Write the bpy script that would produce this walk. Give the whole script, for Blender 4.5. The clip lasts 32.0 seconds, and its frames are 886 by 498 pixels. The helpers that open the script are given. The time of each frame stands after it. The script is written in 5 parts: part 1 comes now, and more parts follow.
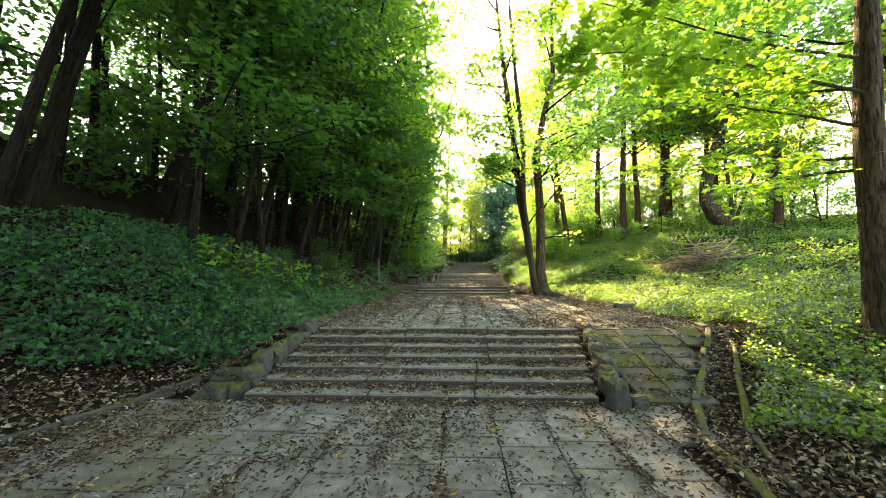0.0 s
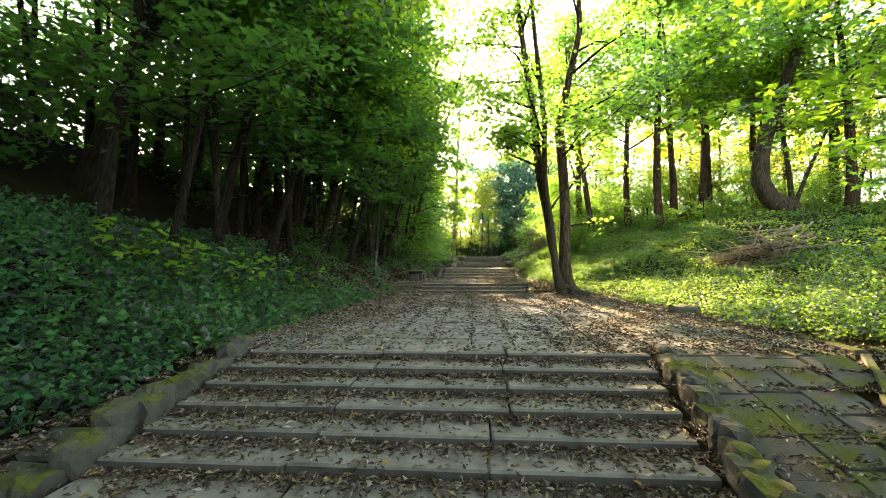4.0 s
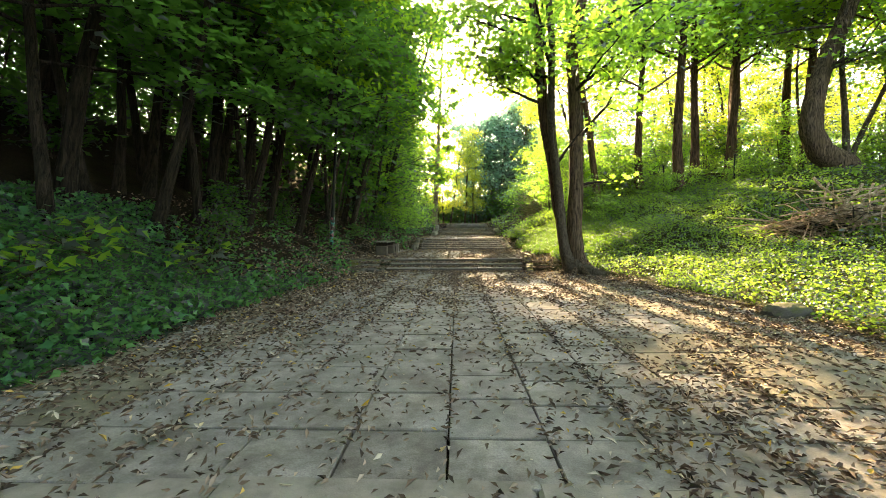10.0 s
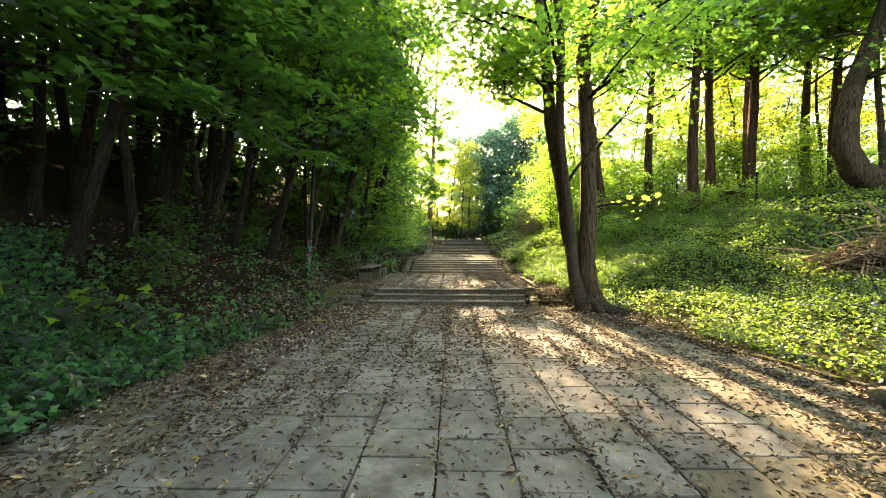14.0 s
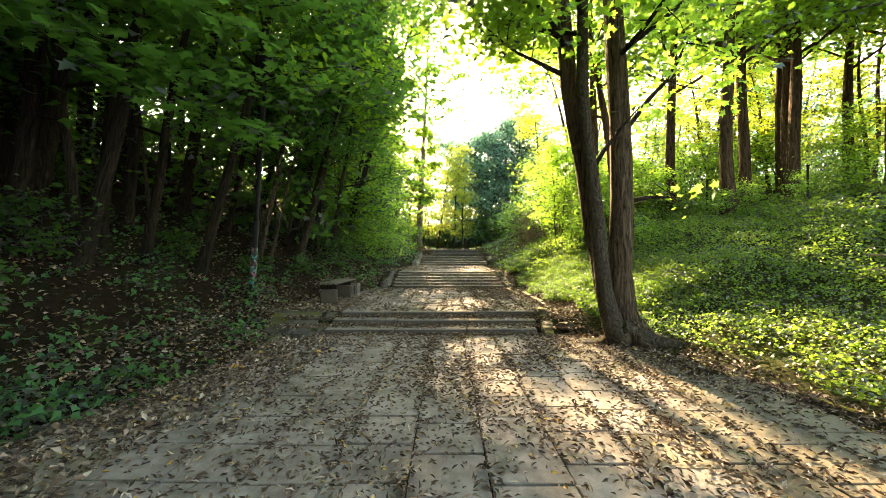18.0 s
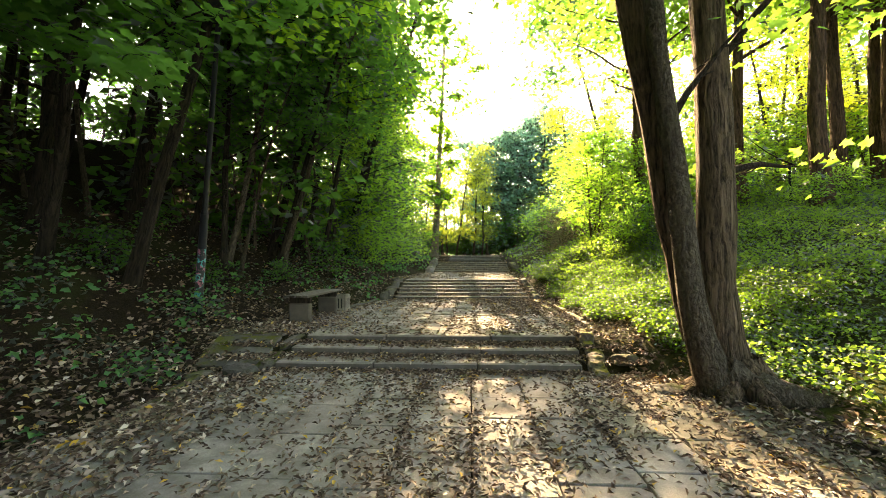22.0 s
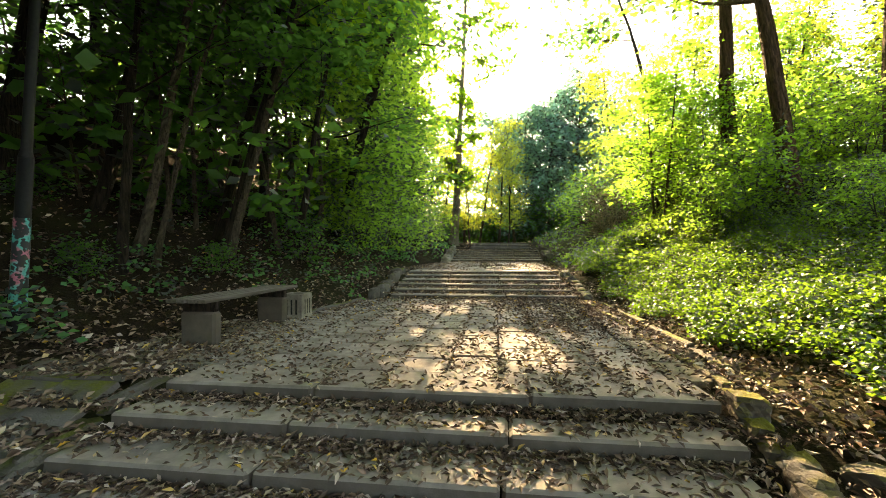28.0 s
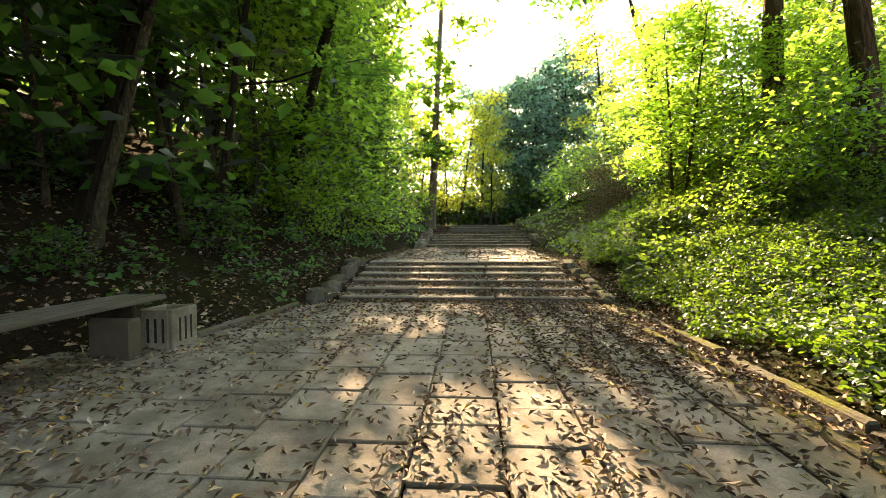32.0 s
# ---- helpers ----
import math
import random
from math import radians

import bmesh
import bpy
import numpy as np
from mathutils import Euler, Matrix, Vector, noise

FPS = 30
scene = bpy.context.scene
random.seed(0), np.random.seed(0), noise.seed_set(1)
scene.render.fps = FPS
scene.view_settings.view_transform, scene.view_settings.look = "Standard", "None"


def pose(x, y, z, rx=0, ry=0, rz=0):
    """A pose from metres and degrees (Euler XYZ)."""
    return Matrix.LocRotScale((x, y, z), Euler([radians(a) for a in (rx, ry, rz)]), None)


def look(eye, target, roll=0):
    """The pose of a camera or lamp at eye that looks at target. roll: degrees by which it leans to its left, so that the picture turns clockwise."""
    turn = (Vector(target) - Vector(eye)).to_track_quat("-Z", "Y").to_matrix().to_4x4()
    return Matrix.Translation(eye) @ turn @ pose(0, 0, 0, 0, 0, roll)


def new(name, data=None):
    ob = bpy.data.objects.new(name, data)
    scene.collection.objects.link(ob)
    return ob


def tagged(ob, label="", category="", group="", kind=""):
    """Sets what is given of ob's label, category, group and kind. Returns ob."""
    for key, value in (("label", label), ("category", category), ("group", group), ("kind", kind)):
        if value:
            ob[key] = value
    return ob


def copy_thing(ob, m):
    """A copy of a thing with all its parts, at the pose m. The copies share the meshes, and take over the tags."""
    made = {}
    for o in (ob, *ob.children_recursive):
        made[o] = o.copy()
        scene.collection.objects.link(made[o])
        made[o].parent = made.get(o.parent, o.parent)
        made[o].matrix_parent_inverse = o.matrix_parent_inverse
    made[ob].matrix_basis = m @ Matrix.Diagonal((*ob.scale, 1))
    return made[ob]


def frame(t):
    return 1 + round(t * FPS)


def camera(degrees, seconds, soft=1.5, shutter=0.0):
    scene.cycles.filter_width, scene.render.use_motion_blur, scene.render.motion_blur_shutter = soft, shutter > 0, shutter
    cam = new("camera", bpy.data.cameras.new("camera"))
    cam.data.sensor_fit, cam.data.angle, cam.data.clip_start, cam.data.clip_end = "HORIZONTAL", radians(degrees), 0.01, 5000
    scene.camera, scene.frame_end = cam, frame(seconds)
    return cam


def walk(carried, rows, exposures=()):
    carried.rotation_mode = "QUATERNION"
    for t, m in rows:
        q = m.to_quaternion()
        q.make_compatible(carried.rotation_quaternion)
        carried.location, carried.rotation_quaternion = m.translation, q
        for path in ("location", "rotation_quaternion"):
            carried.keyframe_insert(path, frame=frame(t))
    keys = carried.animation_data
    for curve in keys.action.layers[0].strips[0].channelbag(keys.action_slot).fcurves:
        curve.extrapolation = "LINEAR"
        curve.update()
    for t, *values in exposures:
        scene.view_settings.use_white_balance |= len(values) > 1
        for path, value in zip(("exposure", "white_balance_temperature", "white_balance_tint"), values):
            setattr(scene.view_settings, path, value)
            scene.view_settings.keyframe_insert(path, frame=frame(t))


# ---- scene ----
# ---------------------------------------------------------------- camera
PATH = [
    (0, (-0.056, -0.904, 1.81), (-0.145, 1.091, 1.919), -0.1),
    (0.5, (-0.01, -0.521, 1.799), (-0.101, 1.474, 1.908), -0.0),
    (1, (-0.019, -0.147, 1.786), (-0.105, 1.849, 1.881), 0.0),
    (1.5, (-0.053, 0.224, 1.806), (-0.14, 2.22, 1.914), -0.0),
    (2, (-0.005, 0.603, 1.788), (-0.095, 2.598, 1.895), -0.0),
    (2.5, (0.038, 0.956, 1.782), (-0.049, 2.952, 1.886), -0.1),
    (3, (0.008, 1.375, 1.782), (-0.094, 3.37, 1.892), -0.2),
    (3.5, (0.03, 1.715, 1.775), (-0.098, 3.708, 1.871), -0.2),
    (5.5, (0.065, 3.015, 1.846), (-0.11, 5.006, 1.911), -0.5),
    (6, (0.126, 3.393, 1.821), (-0.064, 5.383, 1.869), -0.5),
    (6.5, (0.155, 3.758, 1.827), (-0.055, 5.747, 1.859), -0.6),
    (7, (0.221, 4.129, 1.82), (0.037, 6.12, 1.848), -0.5),
    (7.5, (0.219, 4.434, 1.825), (0.081, 6.429, 1.839), -0.5),
    (8, (0.157, 4.765, 1.832), (0.04, 6.762, 1.837), -0.4),
    (8.5, (0.151, 5.081, 1.809), (0.032, 7.077, 1.792), -0.3),
    (9, (0.141, 5.372, 1.857), (0.067, 7.37, 1.819), -0.4),
    (9.5, (0.06, 5.648, 1.873), (0.014, 7.646, 1.813), -0.3),
    (10, (0.068, 5.863, 1.934), (0.0, 7.86, 1.852), -0.3),
    (10.5, (0.095, 6.065, 2.016), (0.029, 8.062, 1.917), -0.4),
    (11, (0.072, 6.322, 2.053), (0.016, 8.319, 1.952), -0.5),
    (11.5, (0.077, 6.541, 2.151), (0.004, 8.538, 2.063), -0.5),
    (12, (0.115, 6.736, 2.205), (0.026, 8.733, 2.132), -0.4),
    (12.5, (0.119, 6.933, 2.258), (0.042, 8.93, 2.182), -0.2),
    (13, (0.048, 7.22, 2.334), (-0.002, 9.219, 2.278), -0.1),
    (13.5, (0.111, 7.412, 2.369), (0.063, 9.411, 2.333), 0.1),
    (15.5, (0.151, 8.642, 2.34), (0.107, 10.642, 2.332), 0.2),
    (16, (0.151, 9.031, 2.319), (0.113, 11.03, 2.317), 0.2),
    (16.5, (0.119, 9.407, 2.338), (0.073, 11.407, 2.337), 0.1),
    (17, (0.19, 9.79, 2.312), (0.15, 11.79, 2.316), 0.1),
    (17.5, (0.253, 10.125, 2.301), (0.23, 12.125, 2.314), -0.0),
    (18, (0.302, 10.524, 2.313), (0.284, 12.523, 2.341), -0.1),
    (18.5, (0.408, 10.845, 2.289), (0.391, 12.844, 2.325), -0.1),
    (19, (0.493, 11.182, 2.288), (0.475, 13.181, 2.331), -0.1),
    (19.5, (0.511, 11.519, 2.275), (0.468, 13.518, 2.321), -0.2),
    (20, (0.555, 11.848, 2.238), (0.472, 13.846, 2.286), -0.4),
    (20.5, (0.593, 12.175, 2.243), (0.496, 14.172, 2.292), -0.5),
    (21, (0.578, 12.512, 2.223), (0.472, 14.508, 2.278), -0.4),
    (21.5, (0.587, 12.83, 2.222), (0.462, 14.825, 2.288), -0.5),
    (22, (0.618, 13.14, 2.216), (0.486, 15.135, 2.282), -0.3),
    (22.5, (0.62, 13.436, 2.193), (0.488, 15.431, 2.248), -0.4),
    (23, (0.629, 13.768, 2.187), (0.47, 15.761, 2.236), -0.5),
    (23.5, (0.693, 14.122, 2.159), (0.522, 16.114, 2.212), -0.4),
    (24, (0.654, 14.391, 2.18), (0.49, 16.384, 2.232), -0.2),
    (24.5, (0.614, 14.707, 2.203), (0.436, 16.698, 2.27), -0.0),
    (26.5, (0.716, 15.835, 2.112), (0.514, 17.823, 2.185), -0.3),
    (27, (0.746, 16.131, 2.111), (0.54, 18.12, 2.174), -0.4),
    (27.5, (0.717, 16.415, 2.099), (0.493, 18.402, 2.144), -0.2),
    (28, (0.69, 16.688, 2.103), (0.433, 18.672, 2.122), -0.2),
    (28.5, (0.69, 16.975, 2.095), (0.43, 18.958, 2.113), -0.3),
    (29, (0.643, 17.286, 2.084), (0.397, 19.271, 2.092), -0.4),
    (29.5, (0.606, 17.551, 2.095), (0.343, 19.534, 2.106), -0.4),
    (30, (0.596, 17.867, 2.078), (0.325, 19.849, 2.074), -0.5),
    (30.5, (0.579, 18.163, 2.066), (0.326, 20.146, 2.051), -0.4),
    (31, (0.525, 18.526, 2.077), (0.317, 20.515, 2.063), -0.4),
    (31.5, (0.543, 18.829, 2.074), (0.358, 20.82, 2.044), -0.3),
    (32, (0.561, 19.144, 2.167), (0.406, 21.136, 2.1), -0.3),
]
cam = camera(94.5, 32.0, soft=0.9)
walk(cam, [(t, look(eye, target, roll)) for t, eye, target, roll in PATH],
     exposures=[(0.0, 3.82, 8900, 12), (3.0, 3.62, 8950, 12), (6.0, 3.72, 9000, 13), (10.0, 3.75, 9100, 14), (16.0, 3.68, 9200, 16), (23.0, 3.75, 9300, 17), (28.0, 3.52, 9300, 18), (30.5, 3.55, 9300, 20), (32.0, 3.35, 9300, 21)])

# ---------------------------------------------------------------- sky and sun
SUN_ELEVATION, SUN_TURN = radians(25.5), radians(8.0)
world = bpy.data.worlds.new("sky")
scene.world = world
world.use_nodes = True
wt = world.node_tree
sky = wt.nodes.new("ShaderNodeTexSky")
sky.sky_type, sky.sun_disc = "NISHITA", False
sky.sun_elevation, sky.sun_rotation = SUN_ELEVATION, -SUN_TURN
sky.dust_density = 1.5
wt.links.new(sky.outputs[0], wt.nodes["Background"].inputs[0])
wt.nodes["Background"].inputs[1].default_value = 0.15
sun = new("sun", bpy.data.lights.new("sun", "SUN"))
sun.data.energy, sun.data.angle, sun.data.color = 3.3, radians(0.5), (1.0, 0.82, 0.56)
to_sun = Vector((-math.sin(SUN_TURN) * math.cos(SUN_ELEVATION), math.cos(SUN_TURN) * math.cos(SUN_ELEVATION), math.sin(SUN_ELEVATION)))
sun.matrix_basis = Matrix.Translation((0, 60, 40)) @ to_sun.to_track_quat("Z", "Y").to_matrix().to_4x4()

# ---------------------------------------------------------------- materials
def mat(name, build, **settings):
    m = bpy.data.materials.new(name)
    m.use_nodes = True
    t = m.node_tree
    build(t, t.nodes["Principled BSDF"], **settings)
    return m


def nd(t, kind, ins=(), operation="", feature=""):
    n = t.nodes.new("ShaderNode" + kind)
    if operation:
        n.operation = operation
    if feature:
        n.feature = feature
    for slot, v in dict(ins).items():
        if isinstance(v, bpy.types.NodeSocket):
            t.links.new(v, n.inputs[slot])
        else:
            n.inputs[slot].default_value = v
    return n


def ramp(t, fac, stops):
    n = t.nodes.new("ShaderNodeValToRGB")
    while len(n.color_ramp.elements) < len(stops):
        n.color_ramp.elements.new(0.5)
    for e, (p, c) in zip(n.color_ramp.elements, stops):
        e.position, e.color = p, (*c, 1) if len(c) == 3 else c
    t.links.new(fac, n.inputs[0])
    return n.outputs[0]


def mixc(t, fac, a, b, how="MIX"):
    n = t.nodes.new("ShaderNodeMix")
    n.data_type, n.blend_type = "RGBA", how
    for slot, v in ((0, fac), (6, a), (7, b)):
        if isinstance(v, bpy.types.NodeSocket):
            t.links.new(v, n.inputs[slot])
        else:
            n.inputs[slot].default_value = v if slot == 0 else (*v, 1)
    return n.outputs[2]


def coords(t, scale=1.0, stretch=(1, 1, 1), own=False):
    if own:
        src = nd(t, "TexCoord").outputs["Object"]
    else:
        src = nd(t, "NewGeometry").outputs["Position"]
    return nd(t, "Mapping", {0: src, 3: [scale * s for s in stretch]}).outputs[0]


def noise_tex(t, vec, scale, detail=5.0, rough=0.6):
    return nd(t, "TexNoise", {"Vector": vec, "Scale": scale, "Detail": detail, "Roughness": rough}).outputs[0]


def bump(t, p, height, strength, distance):
    b = nd(t, "Bump", {"Height": height, "Strength": strength, "Distance": distance})
    t.links.new(b.outputs[0], p.inputs["Normal"])


def concrete(t, p, light=(0.36, 0.334, 0.312), dark=(0.165, 0.152, 0.143), moss=0.35, top_light=None, own=0.35):
    v = coords(t)
    big, mid, fine = noise_tex(t, v, 1.1), noise_tex(t, v, 7.0), noise_tex(t, v, 90.0, 3.0)
    col = mixc(t, ramp(t, mid, [(0.3, (0, 0, 0)), (0.72, (1, 1, 1))]), dark, light)
    rnd = nd(t, "ObjectInfo").outputs["Random"]
    col = mixc(t, own, col, ramp(t, rnd, [(0.0, (0.165, 0.157, 0.152)), (0.5, (0.27, 0.257, 0.247)), (1.0, (0.38, 0.36, 0.338))]))
    col = mixc(t, ramp(t, big, [(0.62 - 0.2 * moss, (0, 0, 0)), (0.85, (0.4, 0.4, 0.4))]), col, (0.15, 0.137, 0.1))
    col = mixc(t, ramp(t, fine, [(0.25, (0.5, 0.5, 0.5)), (0.6, (0, 0, 0))]), col, (0.08, 0.075, 0.07))
    col = mixc(t, ramp(t, noise_tex(t, v, 2.6, 7.0, 0.7), [(0.42, (0, 0, 0)), (0.62, (0.62, 0.62, 0.62))]), col, (0.07, 0.058, 0.046))
    if top_light:
        # light from above put into the colour: upward faces paler than the risers
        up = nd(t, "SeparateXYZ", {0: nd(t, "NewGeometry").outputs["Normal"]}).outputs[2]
        lit_top = nd(t, "Math", {0: ramp(t, up, [(0.45, (0, 0, 0)), (0.8, (1, 1, 1))]), 1: ramp(t, mid, [(0.25, (0.5, 0.5, 0.5)), (0.6, (1, 1, 1))])}, operation="MULTIPLY").outputs[0]
        col = mixc(t, lit_top, col, mixc(t, mid, top_light, tuple(1.5 * c for c in top_light)))
    t.links.new(col, p.inputs["Base Color"])
    p.inputs["Roughness"].default_value = 0.85
    p.inputs["Specular IOR Level"].default_value = 0.18
    bump(t, p, mixc(t, 0.4, mid, fine), 0.55, 0.012)


def stone(t, p, moss=0.5, shade=1.0, low=(0.03, 0.042, 0.01), high=(0.11, 0.12, 0.024)):
    v = coords(t)
    mid, fine = noise_tex(t, v, 6.0), noise_tex(t, v, 60.0, 4.0)
    rnd = nd(t, "ObjectInfo").outputs["Random"]
    col = ramp(t, rnd, [(0.0, tuple(shade * c for c in (0.13, 0.12, 0.108))), (0.5, tuple(shade * c for c in (0.2, 0.185, 0.165))), (1.0, tuple(shade * c for c in (0.28, 0.262, 0.24)))])
    col = mixc(t, ramp(t, mid, [(0.35, (0, 0, 0)), (0.7, (0.8, 0.8, 0.8))]), col, (0.1, 0.095, 0.085))
    up = nd(t, "SeparateXYZ", {0: nd(t, "NewGeometry").outputs["Normal"]}).outputs[2]
    cover = nd(t, "Math", {0: ramp(t, up, [(0.2, (0, 0, 0)), (0.75, (1, 1, 1))]), 1: ramp(t, noise_tex(t, v, 2.2), [(0.62 - 0.25 * moss, (0, 0, 0)), (0.72 - 0.2 * moss, (1, 1, 1))])}, operation="MULTIPLY").outputs[0]
    mossy = mixc(t, fine, low, high)
    t.links.new(mixc(t, cover, col, mossy), p.inputs["Base Color"])
    p.inputs["Roughness"].default_value = 0.85
    p.inputs["Specular IOR Level"].default_value = 0.15
    bump(t, p, mixc(t, 0.5, mid, fine), 0.8, 0.03)


def soil(t, p):
    v = coords(t)
    big, mid, fine = noise_tex(t, v, 0.5), noise_tex(t, v, 5.0), noise_tex(t, v, 45.0, 6.0, 0.7)
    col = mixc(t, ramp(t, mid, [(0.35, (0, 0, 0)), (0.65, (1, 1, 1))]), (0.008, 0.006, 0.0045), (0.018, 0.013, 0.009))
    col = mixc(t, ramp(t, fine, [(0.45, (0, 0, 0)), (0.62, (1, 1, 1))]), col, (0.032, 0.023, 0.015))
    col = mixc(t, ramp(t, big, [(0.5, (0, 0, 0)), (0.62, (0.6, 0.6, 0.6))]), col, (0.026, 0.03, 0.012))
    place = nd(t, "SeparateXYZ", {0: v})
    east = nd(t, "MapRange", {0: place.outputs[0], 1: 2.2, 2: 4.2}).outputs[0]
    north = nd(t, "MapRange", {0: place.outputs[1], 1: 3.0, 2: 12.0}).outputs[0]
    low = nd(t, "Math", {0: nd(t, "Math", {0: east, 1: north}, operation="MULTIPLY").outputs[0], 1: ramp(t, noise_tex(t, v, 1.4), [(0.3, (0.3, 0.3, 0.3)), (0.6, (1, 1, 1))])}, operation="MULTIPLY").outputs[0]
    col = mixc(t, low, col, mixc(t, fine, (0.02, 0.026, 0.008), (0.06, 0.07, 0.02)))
    t.links.new(col, p.inputs["Base Color"])
    p.inputs["Roughness"].default_value = 0.95
    p.inputs["Specular IOR Level"].default_value = 0.05
    bump(t, p, mixc(t, 0.5, mid, fine), 1.0, 0.05)


def bark(t, p, light=(0.15, 0.108, 0.074), dark=(0.017, 0.012, 0.009), stretch=0.1, fine=1.0):
    v = coords(t, 1.0, (1, 1, stretch), own=True)
    warp = nd(t, "VectorMath", {0: nd(t, "TexNoise", {"Vector": coords(t, own=True), "Scale": 3.0}).outputs[1], 1: (0.09, 0.09, 0.05)}, operation="MULTIPLY").outputs[0]
    v = nd(t, "VectorMath", {0: v, 1: warp}, operation="ADD").outputs[0]
    ridges = noise_tex(t, v, 26.0 * fine, 4.0, 0.62)
    n = noise_tex(t, coords(t, own=True), 5.0)
    col = mixc(t, ramp(t, ridges, [(0.36, (0, 0, 0)), (0.66, (1, 1, 1))]), dark, light)
    col = mixc(t, ramp(t, n, [(0.45, (0, 0, 0)), (0.75, (0.5, 0.5, 0.5))]), col, tuple(0.75 * c for c in (light[0], light[1] * 1.05, light[2] * 0.8)))
    t.links.new(col, p.inputs["Base Color"])
    p.inputs["Roughness"].default_value = 0.9
    p.inputs["Specular IOR Level"].default_value = 0.12
    bump(t, p, ramp(t, ridges, [(0.3, (0, 0, 0)), (0.62, (1, 1, 1))]), 1.0, 0.06)


def leaf(t, p, dark=(0.025, 0.06, 0.012), mid=(0.05, 0.11, 0.015), light=(0.11, 0.17, 0.02), glow=(0.3, 0.42, 0.04), through_share=0.5, drift=0.0):
    t.nodes.remove(p)
    out = t.nodes["Material Output"]
    rnd = nd(t, "NewGeometry").outputs["Random Per Island"]
    tree = nd(t, "ObjectInfo").outputs["Random"]
    col = ramp(t, rnd, [(0.0, dark), (0.5, mid), (0.93, light), (0.99, (light[0] * 1.6, light[1] * 1.1, light[2]))])
    col = mixc(t, ramp(t, tree, [(0.0, (0, 0, 0)), (1.0, (0.4, 0.4, 0.4))]), col, dark)
    lit = mixc(t, ramp(t, rnd, [(0.0, (0, 0, 0)), (1.0, (0.6, 0.6, 0.6))]), glow, (glow[0] * 0.55, glow[1] * 0.75, glow[2] * 0.5))
    if drift:
        spots = ramp(t, noise_tex(t, coords(t), 0.9, 3.0), [(0.35, (0, 0, 0)), (0.65, (drift, drift, drift))])
        col = mixc(t, spots, col, (light[0] * 1.3, light[1] * 1.05, light[2]))
        lit = mixc(t, spots, lit, (glow[0] * 1.4, glow[1] * 1.1, glow[2] * 0.8))
    d = nd(t, "BsdfDiffuse", {"Color": col, "Roughness": 0.3})
    tr = nd(t, "BsdfTranslucent", {"Color": lit})
    g = nd(t, "BsdfGlossy", {"Color": (0.11, 0.135, 0.12, 1), "Roughness": 0.55})
    m1 = nd(t, "MixShader", {0: through_share, 1: d.outputs[0], 2: tr.outputs[0]})
    fr = nd(t, "Fresnel", {"IOR": 1.4})
    m2 = nd(t, "MixShader", {0: fr.outputs[0], 1: m1.outputs[0], 2: g.outputs[0]})
    t.links.new(m2.outputs[0], out.inputs[0])


def litter(t, p):
    rnd = nd(t, "NewGeometry").outputs["Random Per Island"]
    col = ramp(t, rnd, [(0.0, (0.035, 0.024, 0.018)), (0.4, (0.1, 0.064, 0.044)), (0.65, (0.21, 0.145, 0.105)), (0.86, (0.32, 0.25, 0.2)), (0.94, (0.5, 0.43, 0.36)), (0.995, (0.5, 0.3, 0.04))])
    t.links.new(col, p.inputs["Base Color"])
    p.inputs["Roughness"].default_value = 0.65
    p.inputs["Specular IOR Level"].default_value = 0.25


def plain(t, p, color=(0.02, 0.02, 0.022), rough=0.5, metal=0.0, grain=30.0, vary=0.5):
    v = coords(t, own=True)
    n = noise_tex(t, v, grain)
    col = mixc(t, ramp(t, n, [(0.35, (0, 0, 0)), (0.75, (1, 1, 1))]), color, tuple(c * (1 - vary) for c in color))
    t.links.new(col, p.inputs["Base Color"])
    p.inputs["Roughness"].default_value, p.inputs["Metallic"].default_value = rough, metal
    p.inputs["Specular IOR Level"].default_value = 0.2
    bump(t, p, n, 0.25, 0.004)


def old_wood(t, p, light=(0.1, 0.09, 0.078), dark=(0.03, 0.026, 0.022), stretch=(30, 2, 30)):
    n = noise_tex(t, coords(t, 1.0, stretch, own=True), 1.0, 6.0)
    t.links.new(mixc(t, ramp(t, n, [(0.3, (0, 0, 0)), (0.7, (1, 1, 1))]), dark, light), p.inputs["Base Color"])
    p.inputs["Roughness"].default_value = 0.75
    bump(t, p, n, 0.5, 0.006)


CONCRETE = mat("concrete_slab", concrete)
MOSS_SLAB = mat("mossy_slab", concrete, light=(0.27, 0.232, 0.135), dark=(0.11, 0.097, 0.06), moss=1.0)
RAMP = mat("dark_mossy_slab", stone, moss=0.6, shade=0.6, low=(0.045, 0.05, 0.014), high=(0.15, 0.16, 0.025))
# Treads take a paler colour that stands for light from above.
STEP = mat("step_concrete", concrete, light=(0.11, 0.098, 0.084), dark=(0.045, 0.04, 0.034), moss=0.1, top_light=(0.19, 0.172, 0.152), own=0.1)
STONE = mat("rubble_stone", stone)
MOSSY = mat("mossy_stone", stone, moss=0.7, shade=0.42)
WALL = mat("wall_stone", stone, moss=0.75, shade=0.36, low=(0.035, 0.045, 0.01), high=(0.15, 0.16, 0.025))
KERB = mat("mossy_kerb", stone, moss=0.95, shade=0.5, low=(0.05, 0.052, 0.012), high=(0.18, 0.165, 0.022))
DARK_STONE = mat("dark_stone", stone, moss=0.55, shade=0.42)
SOIL = mat("forest_soil", soil)
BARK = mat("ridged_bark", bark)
# Darker copy of the bark, with the wood's shade put into its colour.
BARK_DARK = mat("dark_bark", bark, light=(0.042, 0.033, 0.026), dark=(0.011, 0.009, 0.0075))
BARK_SMOOTH = mat("smooth_bark", bark, light=(0.1, 0.085, 0.065), dark=(0.045, 0.037, 0.028), stretch=0.5)
